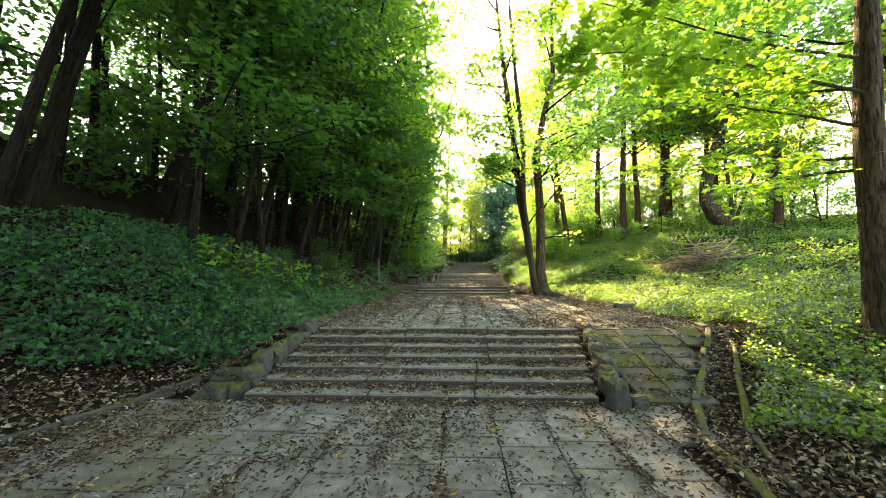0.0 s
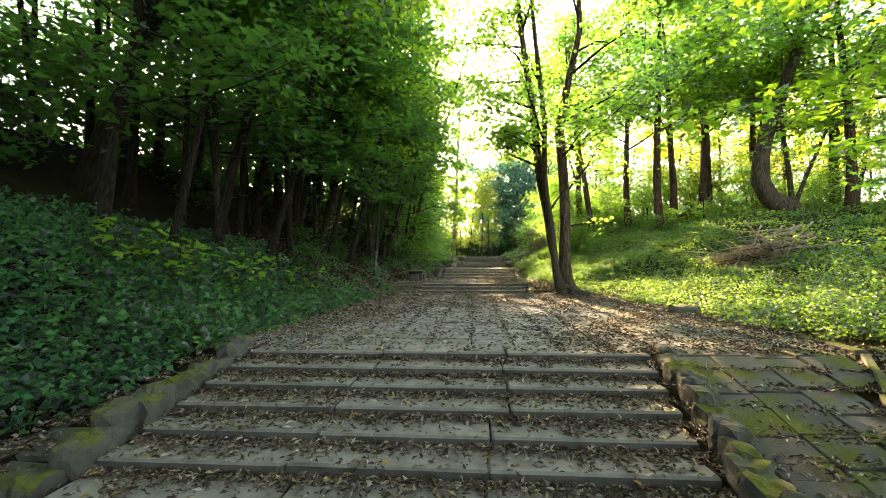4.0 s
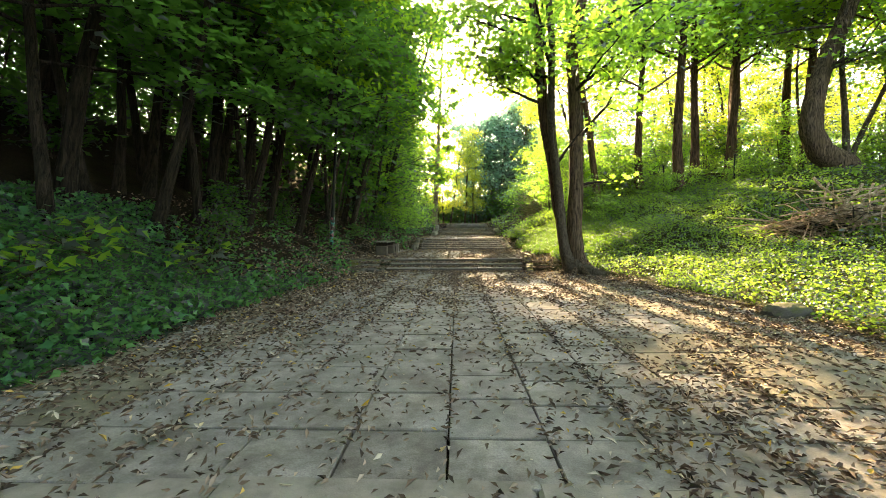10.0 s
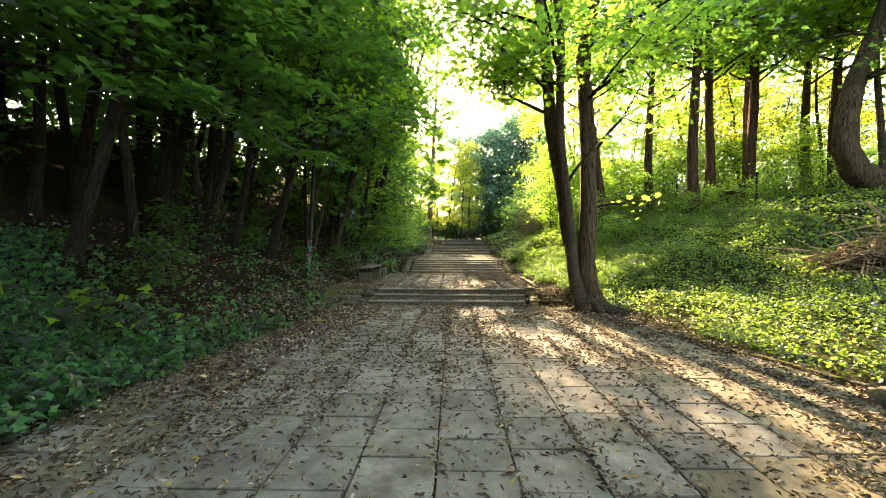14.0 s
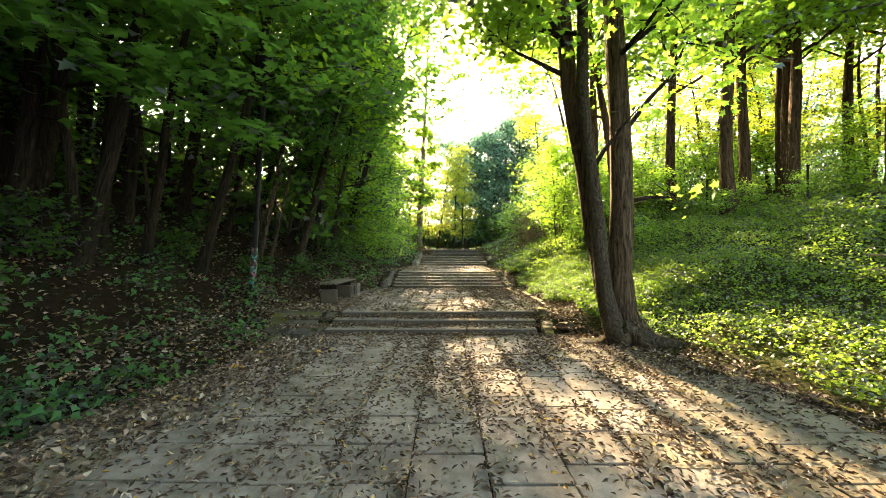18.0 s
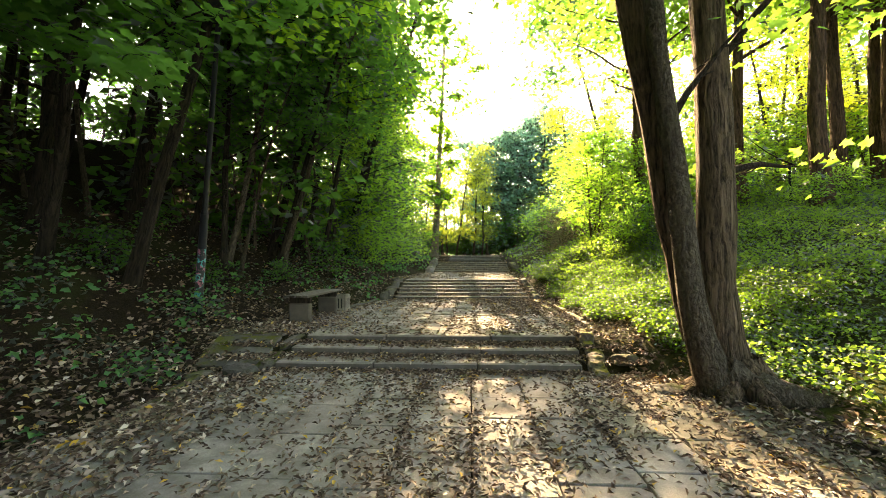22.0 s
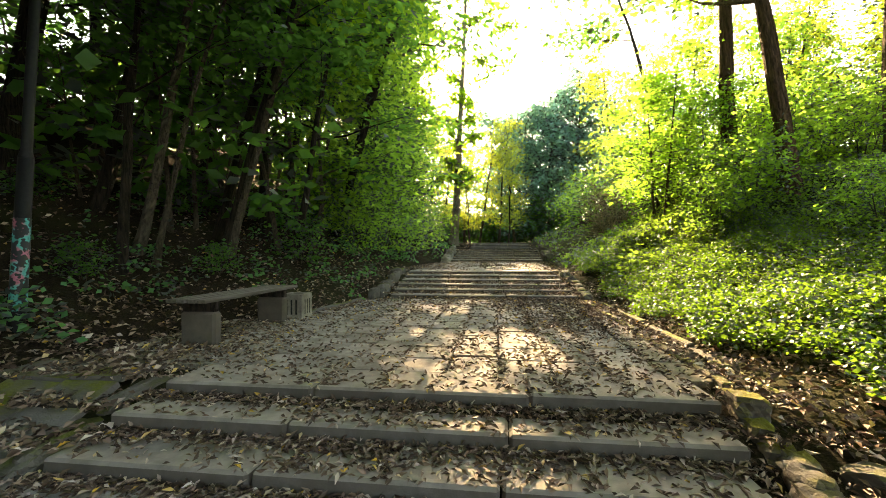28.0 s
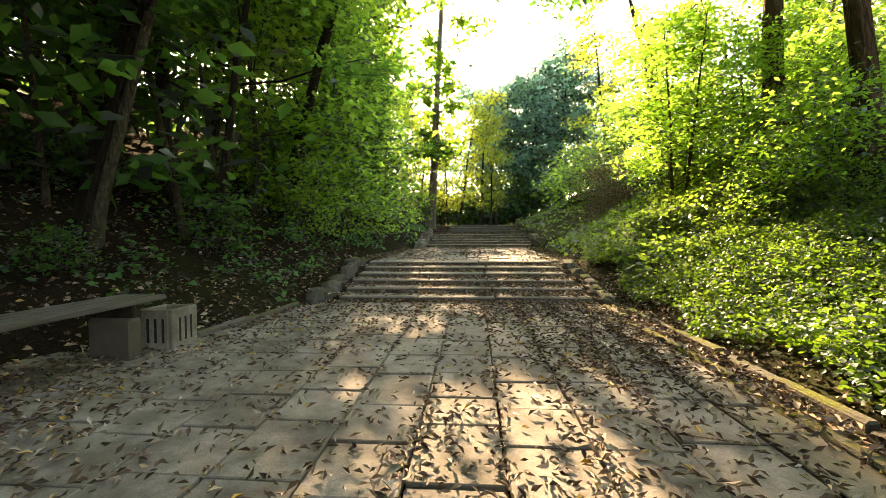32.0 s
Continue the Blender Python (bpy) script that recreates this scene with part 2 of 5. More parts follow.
BARK_PINE = mat("reddish_bark", bark, light=(0.125, 0.074, 0.046), dark=(0.03, 0.018, 0.012))
BARK_PALE = mat("pale_bark", bark, light=(0.24, 0.21, 0.16), dark=(0.09, 0.075, 0.055), stretch=0.6)
# Leaf colours carry the light: darker in the shaded wood, brighter in sun.
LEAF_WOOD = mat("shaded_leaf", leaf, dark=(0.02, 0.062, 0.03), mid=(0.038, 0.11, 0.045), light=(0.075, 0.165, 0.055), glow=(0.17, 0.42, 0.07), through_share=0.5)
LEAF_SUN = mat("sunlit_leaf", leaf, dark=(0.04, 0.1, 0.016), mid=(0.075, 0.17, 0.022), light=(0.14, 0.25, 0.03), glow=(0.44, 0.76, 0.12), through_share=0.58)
LEAF_EDGE = mat("edge_leaf", leaf, dark=(0.03, 0.085, 0.02), mid=(0.055, 0.14, 0.028), light=(0.1, 0.2, 0.035), glow=(0.36, 0.62, 0.06), through_share=0.6)
# Distance haze is put into these leaves as a paler, bluer colour.
LEAF_FAR = mat("haze_tinted_leaf", leaf, dark=(0.06, 0.14, 0.11), mid=(0.09, 0.2, 0.16), light=(0.14, 0.27, 0.2), glow=(0.28, 0.56, 0.4), through_share=0.6)
LEAF_BIRCH = mat("yellowing_leaf", leaf, dark=(0.06, 0.1, 0.02), mid=(0.12, 0.17, 0.03), light=(0.23, 0.26, 0.05), glow=(0.68, 0.78, 0.1), through_share=0.65)
LEAF_HERB = mat("herb_leaf", leaf, dark=(0.016, 0.09, 0.055), mid=(0.036, 0.17, 0.095), light=(0.08, 0.26, 0.13), glow=(0.2, 0.46, 0.12))
LEAF_GRASS = mat("meadow_leaf", leaf, dark=(0.07, 0.16, 0.03), mid=(0.12, 0.23, 0.042), light=(0.18, 0.29, 0.055), glow=(0.37, 0.6, 0.1), through_share=0.38, drift=0.15)
LEAF_LOW = mat("low_herb_leaf", leaf, dark=(0.035, 0.095, 0.022), mid=(0.065, 0.15, 0.03), light=(0.11, 0.2, 0.04), glow=(0.23, 0.44, 0.05), through_share=0.35, drift=0.3)
LITTER = mat("fallen_leaf", litter)
TWIG = mat("dead_twig", bark, light=(0.52, 0.4, 0.29), dark=(0.24, 0.165, 0.11), stretch=0.6)
POLE = mat("black_paint", plain, color=(0.008, 0.008, 0.009), rough=0.6)
def scrawl(t, p, paint=(0.025, 0.24, 0.22), second=(0.3, 0.09, 0.13)):
    v = coords(t, own=True)
    n = noise_tex(t, v, 9.0, 2.0)
    band = ramp(t, n, [(0.47, (0, 0, 0)), (0.5, (1, 1, 1)), (0.56, (1, 1, 1)), (0.59, (0, 0, 0))])
    which = ramp(t, noise_tex(t, v, 4.0, 1.0), [(0.52, (0, 0, 0)), (0.56, (1, 1, 1))])
    t.links.new(mixc(t, band, (0.018, 0.019, 0.02), mixc(t, which, paint, second)), p.inputs["Base Color"])
    p.inputs["Roughness"].default_value = 0.55
    p.inputs["Specular IOR Level"].default_value = 0.2


SCRAWL = mat("graffiti_paint", scrawl)
PLANK = mat("grey_plank", old_wood)
BENCH_LEG = mat("bench_concrete", concrete, light=(0.085, 0.073, 0.054), dark=(0.03, 0.026, 0.02), moss=0.6, own=0.08)
LEAF_DRY = mat("withered_leaf", leaf, dark=(0.07, 0.045, 0.035), mid=(0.13, 0.085, 0.06), light=(0.2, 0.14, 0.09), glow=(0.2, 0.12, 0.06), through_share=0.2)
BOX = mat("pale_concrete", concrete, light=(0.32, 0.3, 0.26), dark=(0.17, 0.155, 0.13), moss=0.2, own=0.1)
DARK = mat("slot_shade", plain, color=(0.02, 0.02, 0.018), rough=0.9)

# ---------------------------------------------------------------- helpers for shapes
def mesh_from(name, verts, faces, material, smooth=False):
    me = bpy.data.meshes.new(name)
    me.from_pydata([tuple(v) for v in verts], [], [tuple(f) for f in faces])
    me.materials.append(material)
    if smooth:
        me.polygons.foreach_set("use_smooth", [True] * len(me.polygons))
    me.update()
    return me


def put(name, me, parent=None, m=None, label=""):
    ob = new(name, me)
    if m is not None:
        ob.matrix_basis = m
    if parent is not None:
        ob.parent = parent
    return tagged(ob, label) if label else ob


def holder(name, m, label, category, group="", kind=""):
    ob = new(name)
    ob.empty_display_size = 0.1
    ob.matrix_basis = m
    return tagged(ob, label, category, group, kind)


def part(name, bm, material, parent, label="", smooth=False):
    me = bpy.data.meshes.new(name)
    bm.to_mesh(me)
    bm.free()
    me.materials.append(material)
    if smooth:
        me.polygons.foreach_set("use_smooth", [True] * len(me.polygons))
    return put(name, me, parent, None, label)


def box_bm(sx, sy, sz, at=(0, 0, 0), chip=0.01, wobble=0.0, seed=0):
    """A chamfered block with its base centre at the given place, its corners a little off true."""
    bm = bmesh.new()
    bmesh.ops.create_cube(bm, size=1.0)
    rnd = random.Random(seed)
    for v in bm.verts:
        v.co = Vector((v.co.x * sx + at[0] + rnd.uniform(-wobble, wobble), v.co.y * sy + at[1] + rnd.uniform(-wobble, wobble), (v.co.z + 0.5) * sz + at[2] + rnd.uniform(-wobble, wobble) * 0.5))
    if chip:
        bmesh.ops.bevel(bm, geom=bm.edges[:], offset=chip, segments=1, affect="EDGES")
    return bm


def tube(points, radii, sides=7, jag=0.0, rng=None):
    """Vertices and faces of a tapered tube along points."""
    pts = np.array(points, float)
    way = np.gradient(pts, axis=0)
    way /= np.linalg.norm(way, axis=1, keepdims=True) + 1e-9
    ref = np.where(np.abs(way[:, 2:3]) > 0.9, np.array([[1.0, 0, 0]]), np.array([[0, 0, 1.0]]))
    u = np.cross(way, ref)
    u /= np.linalg.norm(u, axis=1, keepdims=True)
    v = np.cross(way, u)
    ang = np.arange(sides) * 2 * np.pi / sides
    r = np.array(radii, float)[:, None, None]
    if jag and rng is not None:
        r = r * (1 + jag * rng.standard_normal((len(pts), sides, 1)))
    ring = pts[:, None] + r * (np.cos(ang)[None, :, None] * u[:, None] + np.sin(ang)[None, :, None] * v[:, None])
    verts = ring.reshape(-1, 3)
    faces = [(a * sides + b, a * sides + (b + 1) % sides, (a + 1) * sides + (b + 1) % sides, (a + 1) * sides + b) for a in range(len(pts) - 1) for b in range(sides)]
    faces.append(tuple(range((len(pts) - 1) * sides, len(pts) * sides)))
    return verts, faces


def tubes_mesh(name, many, material):
    verts, faces, n = [], [], 0
    for v, f in many:
        verts.extend(v)
        faces.extend(tuple(i + n for i in q) for q in f)
        n += len(v)
    return mesh_from(name, verts, faces, material, True)


LOBES = [(0.0, 0.0), (-0.34, 0.1), (-0.2, 0.3), (-0.5, 0.5), (-0.2, 0.58), (0.0, 1.0), (0.2, 0.58), (0.5, 0.5), (0.2, 0.3), (0.34, 0.1)]
THREE = [(0.0, 0.0), (-0.42, 0.3), (-0.2, 0.48), (0.0, 1.0), (0.2, 0.48), (0.42, 0.3)]
PLAIN = [(0.0, 0.0), (-1.0, 0.45), (0.0, 1.0), (1.0, 0.45)]


def leaf_mesh(name, at, size, material, rng, flat=0.6, wide=0.32, droop=0.25, lobed=False, curl=0.08):
    """Many small folded leaves at the given places: plain ones of two triangles, or lobed ones. flat: how much they lie level."""
    n = len(at)
    size = np.broadcast_to(size, (n,)) * rng.uniform(0.65, 1.3, n)
    turn = rng.uniform(0, 2 * np.pi, n)
    along = np.stack([np.cos(turn), np.sin(turn), rng.normal(-droop, 0.5 * (1 - flat) + 0.15, n)], 1)
    along /= np.linalg.norm(along, axis=1, keepdims=True)
    up = rng.normal(0, 1, (n, 3)) * (1 - flat) + np.array([0, 0, 1.0]) * flat
    side = np.cross(along, up)
    side /= np.linalg.norm(side, axis=1, keepdims=True) + 1e-9
    norm = np.cross(side, along)
    s = size[:, None]
    rim = LOBES if lobed == 5 else THREE if lobed else [(a * wide, b) for a, b in PLAIN]
    verts = np.stack([at + along * s * b + side * s * a + norm * s * curl * (1 if a else 0) for a, b in rim], 1).reshape(-1, 3)
    k = len(rim)
    if lobed == 5:
        tris = [(0, 1, 2), (0, 2, 4), (2, 3, 4), (0, 4, 5), (0, 5, 6), (6, 7, 8), (0, 6, 8), (0, 8, 9)]
    elif lobed:
        tris = [(0, 1, 2), (0, 2, 3), (0, 3, 4), (0, 4, 5)]
    else:
        tris = [(0, 1, 2), (0, 2, 3)]
    idx = (np.arange(n)[:, None] * k + np.array(tris).reshape(1, -1)).reshape(-1)
    me = bpy.data.meshes.new(name)
    me.vertices.add(k * n)
    me.vertices.foreach_set("co", verts.astype(np.float32).ravel())
    me.loops.add(len(idx))
    me.loops.foreach_set("vertex_index", idx.astype(np.int32))
    me.polygons.add(len(idx) // 3)
    me.polygons.foreach_set("loop_start", np.arange(0, len(idx), 3, dtype=np.int32))
    me.materials.append(material)
    me.update(calc_edges=True)
    return me


def limb(start, way, length, bend, rng, steps=6, rise=0.15):
    """A wandering line of points."""
    p, d, pts = np.array(start, float), np.array(way, float), []
    d /= np.linalg.norm(d)
    for k in range(steps + 1):
        pts.append(p.copy())
        d = d + rng.normal(0, bend, 3) + np.array([0, 0, rise * 0.3])
        d /= np.linalg.norm(d)
        p = p + d * length / steps
    return np.array(pts)


def tree_meshes(seed, height, bare, spread, leaves, size, bark_mat, leaf_mat, girth=0.16, limbs=9, stems=1, lean=0.03, flat=0.6, clump=0.55, low=0.0, lobed=False, twigs=4, steep=(0.15, 0.7)):
    """A trunk mesh with limbs and twigs, and a crown mesh of leaf sprays along them."""
    rng = np.random.default_rng(seed)
    wood, sprays = [], []
    for s in range(stems):
        a = rng.uniform(0, 6.28)
        lean_way = np.array([np.cos(a) * (lean + 0.12 * (stems > 1)), np.sin(a) * (lean + 0.12 * (stems > 1)), 1.0])
        steps = 14
        axis = limb((rng.normal(0, 0.12) * (stems > 1), rng.normal(0, 0.12) * (stems > 1), -0.3), lean_way, height, 0.035, rng, steps, 0.05)
        r = girth * (1 - np.linspace(0, 1, steps + 1) * 0.86)
        r[0] *= 1.5
        r[1] *= 1.08
        wood.append(tube(axis, r, 9, 0.05, rng))
        for k in range(limbs):
            f = bare + (0.97 - bare) * (k + rng.uniform(0, 0.9)) / limbs
            at = axis[0] + 0
            j = f * steps
            i = min(int(j), steps - 1)
            at = axis[i] + (axis[i + 1] - axis[i]) * (j - i)
            b = k * 2.4 + rng.uniform(-0.6, 0.6)
            reach = spread * (1.05 - 0.65 * max(0, (f - bare) / (1 - bare)) ** 1.5) * rng.uniform(0.7, 1.15)
            line = limb(at, (np.cos(b), np.sin(b), rng.uniform(*steep)), reach, 0.12, rng, 4, 0.1)
            rr = max(girth * (1 - f * 0.86) * 0.42, 0.012)
            wood.append(tube(line, rr * np.linspace(1, 0.15, 5), 4))
            for q in range(twigs):
                i2 = rng.integers(2, 5)
                tw = limb(line[i2], rng.normal(0, 1, 3) * (1, 1, 0.3) + (0, 0, 0.15), reach * rng.uniform(0.3, 0.6), 0.15, rng, 3, 0.0)
                wood.append(tube(tw, rr * 0.3 * np.linspace(1, 0.2, 4), 3))
                sprays.extend(tw[1:])
            sprays.extend(line[2:])
        sprays.extend(axis[-2:])
    sprays = np.array(sprays)
    pick = rng.integers(0, len(sprays), leaves)
    at = sprays[pick] + rng.normal(0, 1, (leaves, 3)) * np.array([clump, clump, clump * 0.42]) * rng.uniform(0.3, 1.3, (leaves, 1))
    if low:
        at[:, 2] = np.maximum(at[:, 2], low + rng.uniform(0, 0.3, leaves))
    return tubes_mesh("trunk", wood, bark_mat), leaf_mesh("crown", at, size, leaf_mat, rng, flat, 0.26, lobed=lobed)


def branch(tubes, material, root):
    """A limb under its tree, with each twig as a part of the limb."""
    bough = put("limb", tubes_mesh("limb", tubes[:1], material), root)
    for twig in tubes[1:]:
        put("twig", tubes_mesh("twig", [twig], material), bough)


def template(name, meshes, label, category, group=""):
    ob = holder(name, Matrix.Identity(4), label, category, group)
    put("trunk", meshes[0], ob)
    put("crown", meshes[1], ob)
    return ob


def step_at(table, y):
    """Straight lines between (y, value) rows."""
    ys, vs = zip(*table)
    return np.interp(y, ys, vs)


# ---------------------------------------------------------------- plan of the path
# Heights along the walk, and the edges of the path.
Y1, Y1T, Z1 = 4.87, 7.38, 0.665      # first flight
Y2, Y2T, Z2 = 19.0, 19.85, 1.027     # second flight
Y3, Y3T, Z3, Z3T = 25.72, 27.9, 1.09, 1.605   # third flight
Y4, Y4T, Z4, Z4T = 35.0, 36.9, 1.7, 2.2       # fourth flight
Y5, Y5T, Z5, Z5T = 41.5, 43.2, 2.3, 2.72      # fifth flight
LEVEL = [(-60, -0.5), (-6, 0.0), (Y1, 0.0), (Y1T, Z1), (Y2, Z1), (Y2T, Z2), (Y3, Z3), (Y3T, Z3T), (Y4, Z4), (Y4T, Z4T), (Y5, Z5), (Y5T, Z5T), (60, 3.0), (140, 6.0)]
LEFT = [(-30, -5.5), (0, -5.2), (4.3, -4.5), (5.8, -4.0), (7.5, -3.5), (13.5, -3.5), (17, -2.85), (18.6, -3.0), (20.2, -3.5), (22.6, -3.2), (24, -2.4), (25.5, -1.9), (28, -2.1), (35, -1.6), (45, -1.5), (60, -1.5)]
RIGHT = [(-30, 2.0), (0, 1.9), (1.6, 2.2), (3.0, 2.45), (3.8, 2.55), (5, 3.2), (6.5, 4.2), (7.4, 4.75), (8.8, 5.0), (11.2, 4.9), (12.6, 5.1), (15.4, 4.4), (17, 3.9), (19, 2.9), (21, 2.55), (25, 2.6), (28, 2.5), (35, 2.85), (45, 2.9), (60, 2.9)]
RIGHT_NEAR = [(-30, 0.08), (5, 0.12), (12, 0.17), (19.5, 0.2), (22, 0.3), (26, 0.5), (30, 0.55), (45, 0.45), (80, 0.3)]
RIGHT_FAR = [(-30, 0.2), (5, 0.25), (12, 0.26), (19.5, 0.31), (22, 0.3), (26, 0.15), (45, 0.15), (80, 0.15)]


def ground_z(x, y):
    """Height of the bare ground."""
    x, y = np.asarray(x, float), np.asarray(y, float)
    base = step_at(LEVEL, y) - 0.07
    dl = np.maximum(step_at(LEFT, y) - 0.15 - x, 0)
    dr = np.maximum(x - step_at(RIGHT, y) - 0.15, 0)
    soft = lambda d, knee: d * d / (d + knee)
    rise_l = 0.06 * np.minimum(dl * 4, 1) + 0.62 * soft(np.minimum(dl, 9.0), 0.9) + 0.05 * np.maximum(dl - 9.0, 0)
    rise_r = step_at(RIGHT_NEAR, y) * 1.1 * soft(np.minimum(dr, 5.0), 0.5) + step_at(RIGHT_FAR, y) * np.clip(dr - 5.0, 0, 5.5) + 0.05 * np.maximum(dr - 10.5, 0)
    lump = 0.06 * np.sin(x * 1.7 + 0.6 * y) * np.sin(y * 1.3 - 0.4 * x) + 0.04 * np.sin(3.1 * x + 1.0) * np.sin(2.7 * y)
    return base + rise_l + rise_r + lump * np.clip((dl + dr) / 1.2, 0, 1)


# ---------------------------------------------------------------- ground
def build_ground():
    xs = np.unique(np.concatenate([-np.geomspace(40, 1500, 12), np.arange(-40, -12, 1.6), np.arange(-12, 12, 0.3), np.arange(12, 40, 1.6), np.geomspace(40, 1500, 12)]).round(3))
    ys = np.unique(np.concatenate([-np.geomspace(25, 1500, 10), np.arange(-25, -3, 1.5), np.arange(-3, 46, 0.35), np.arange(46, 100, 1.8), np.geomspace(100, 2500, 12)]).round(3))
    gx, gy = np.meshgrid(xs, ys)
    gz = ground_z(gx, np.clip(gy, -60, 140))
    verts = np.stack([gx, gy, gz], -1).reshape(-1, 3)
    w = len(xs)
    faces = [(r * w + c, r * w + c + 1, (r + 1) * w + c + 1, (r + 1) * w + c) for r in range(len(ys) - 1) for c in range(w - 1)]
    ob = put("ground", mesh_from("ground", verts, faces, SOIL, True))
    tagged(ob, "dark forest soil with leaf litter on sloping banks", "ground", "", "structure")


build_ground()


# ---------------------------------------------------------------- stairs
def stair(name, y0, y1, z0, z1, count, bottom, top, cuts, label, proud=0.03):
    """A flight of concrete slabs. bottom, top: x of the left and right ends. cuts: where the slabs of a step part, as shares of the width."""
    rnd = random.Random(name)
    root = holder(name, pose(0, y0, z0), label, "stairs", "", "structure")
    run, rise = (y1 - y0) / (count - 1), (z1 - z0) / count
    for k in range(count):
        f = k / (count - 1)
        xl, xr = bottom[0] + (top[0] - bottom[0]) * f, bottom[1] + (top[1] - bottom[1]) * f
        edges = [xl] + [xl + (xr - xl) * (c + rnd.uniform(-0.02, 0.02)) for c in cuts] + [xr]
        for a, b in zip(edges, edges[1:]):
            deep = run + 0.12
            bm = box_bm(b - a - 0.012, deep, rise + 0.05, ((a + b) / 2, k * run + deep / 2 + rnd.uniform(-0.012, 0.012), (k + 1) * rise - rise - 0.05 + rnd.uniform(-0.006, 0.006)), 0.02, 0.01, rnd.random())
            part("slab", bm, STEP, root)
    return root


stair("stair_1", Y1, Y1T, 0.0, Z1, 7, (-3.15, 1.82), (-2.97, 2.25), (0.34, 0.66), "low wide flight of seven worn grey concrete slab steps")
stair("stair_2", Y2, Y2T, Z1, Z2, 3, (-2.25, 2.18), (-2.12, 2.3), (0.32, 0.68), "three worn concrete slab steps strewn with dead leaves")
stair("stair_3", Y3, Y3T, Z3, Z3T, 6, (-1.7, 2.42), (-1.75, 2.2), (0.3, 0.62), "flight of six concrete slab steps between two landings")
stair("stair_4", Y4, Y4T, Z4, Z4T, 5, (-1.3, 2.72), (-1.2, 2.7), (0.35, 0.7), "distant flight of five concrete slab steps")
stair("stair_5", Y5, Y5T, Z5, Z5T, 4, (-0.9, 2.75), (-0.8, 2.75), (0.5,), "farthest flight of concrete steps in deep shade")


# ---------------------------------------------------------------- pavements
def pavement(name, y0, y1, z0, z1, x0, columns, width, label, seed, mossy=False, slack=0.05):
    """Square concrete slabs in running columns, each a little off level."""
    rnd = random.Random(seed)
    root = holder(name, pose(0, y0, z0), label, "pavement", "", "structure")
    rough = 3.5 if mossy else 1.0
    slope = math.degrees(math.atan2(z1 - z0, y1 - y0))
    sizes = [round(width * k, 3) for k in (1.0, 1.25, 0.82)]
    whole = {}
    for material in (RAMP,) if mossy else (CONCRETE, MOSS_SLAB):
        for deep in sizes:
            for s in range(3):
                bm = box_bm(width - 0.017, deep - 0.017, 0.06, (0, 0, -0.06), 0.006, 0.005, s)
                me = bpy.data.meshes.new("slab")
                bm.to_mesh(me)
                bm.free()
                me.materials.append(material)
                whole[material.name, deep, s] = me
    for c in range(columns):
        x = x0 + (c + 0.5) * width
        front = y0 + 0.004
        while front < y1 - 0.2:
            deep = rnd.choice((sizes[0], sizes[0], sizes[0], sizes[1], sizes[2]))
            fit = deep if y1 - front - deep > 0.25 else y1 - front - 0.004
            y = front + fit / 2
            front += fit
            material = RAMP if mossy else MOSS_SLAB if x > 2.6 + 0.6 * math.sin(y * 1.7) or (x < -2.7 and rnd.random() < 0.5) else CONCRETE
            if step_at(LEFT, y) - slack < x - 0.22 and x + 0.22 < step_at(RIGHT, y) + 0.1:
                z = step_at([(y0, z0), (y1, z1)], y)
                ob = put("paving_slab", whole[material.name, deep, rnd.randrange(3)], root, Matrix.Translation((x, y - y0, z - z0 - 0.004)) @ pose(0, 0, rough * rnd.uniform(-0.006, 0.006), slope + rough * rnd.uniform(-0.6, 0.6), rough * rnd.uniform(-0.6, 0.6), rough * rnd.uniform(-0.4, 0.4)) @ Matrix.Diagonal((1, fit / deep, 1, 1)))
    return root


pavement("pavement_1", -4.0, Y1, 0.0, 0.0, -5.06, 13, 0.6, "grey concrete paving slabs strewn with dead leaves", 3)
pavement("pavement_2", Y1T + 0.45, Y2, Z1, Z1, -3.65, 15, 0.61, "worn grey concrete paving slabs littered with dead leaves", 4, False, 0.3)
pavement("pavement_5", Y1 + 0.02, Y1T, 0.0, Z1, 2.42, 5, 0.52, "sloping mossy slabs beside the first flight of steps", 8, True)
pavement("pavement_6", Y1 + 0.02, Y1T, 0.0, Z1, -4.5, 2, 0.5, "sloping dark slabs between the steps and the bank", 9, True)
pavement("pavement_7", Y2 + 0.02, Y2T, Z1, Z2, -4.15, 3, 0.54, "sunken slabs beside the three steps", 10, True, 0.75)
pavement("pavement_8", Y1T, Y1T + 0.44, Z1, Z1, 2.42, 5, 0.52, "mossy slabs at the head of the slope", 11, True)
pavement("pavement_9", Y2T, Y2T + 0.5, Z2, Z2 + 0.005, -4.15, 3, 0.54, "worn slabs beside the head of the three steps", 13, True, 0.75)
pavement("pavement_3", Y2T + 0.5, Y3, Z2, Z3, -3.61, 13, 0.48, "sun-dappled concrete paving slabs littered with dead leaves", 5, False, 0.4)
pavement("pavement_4", Y3T + 0.45, Y4, Z3T, Z4, -1.7, 8, 0.515, "far concrete paving slabs under leaf litter", 6)


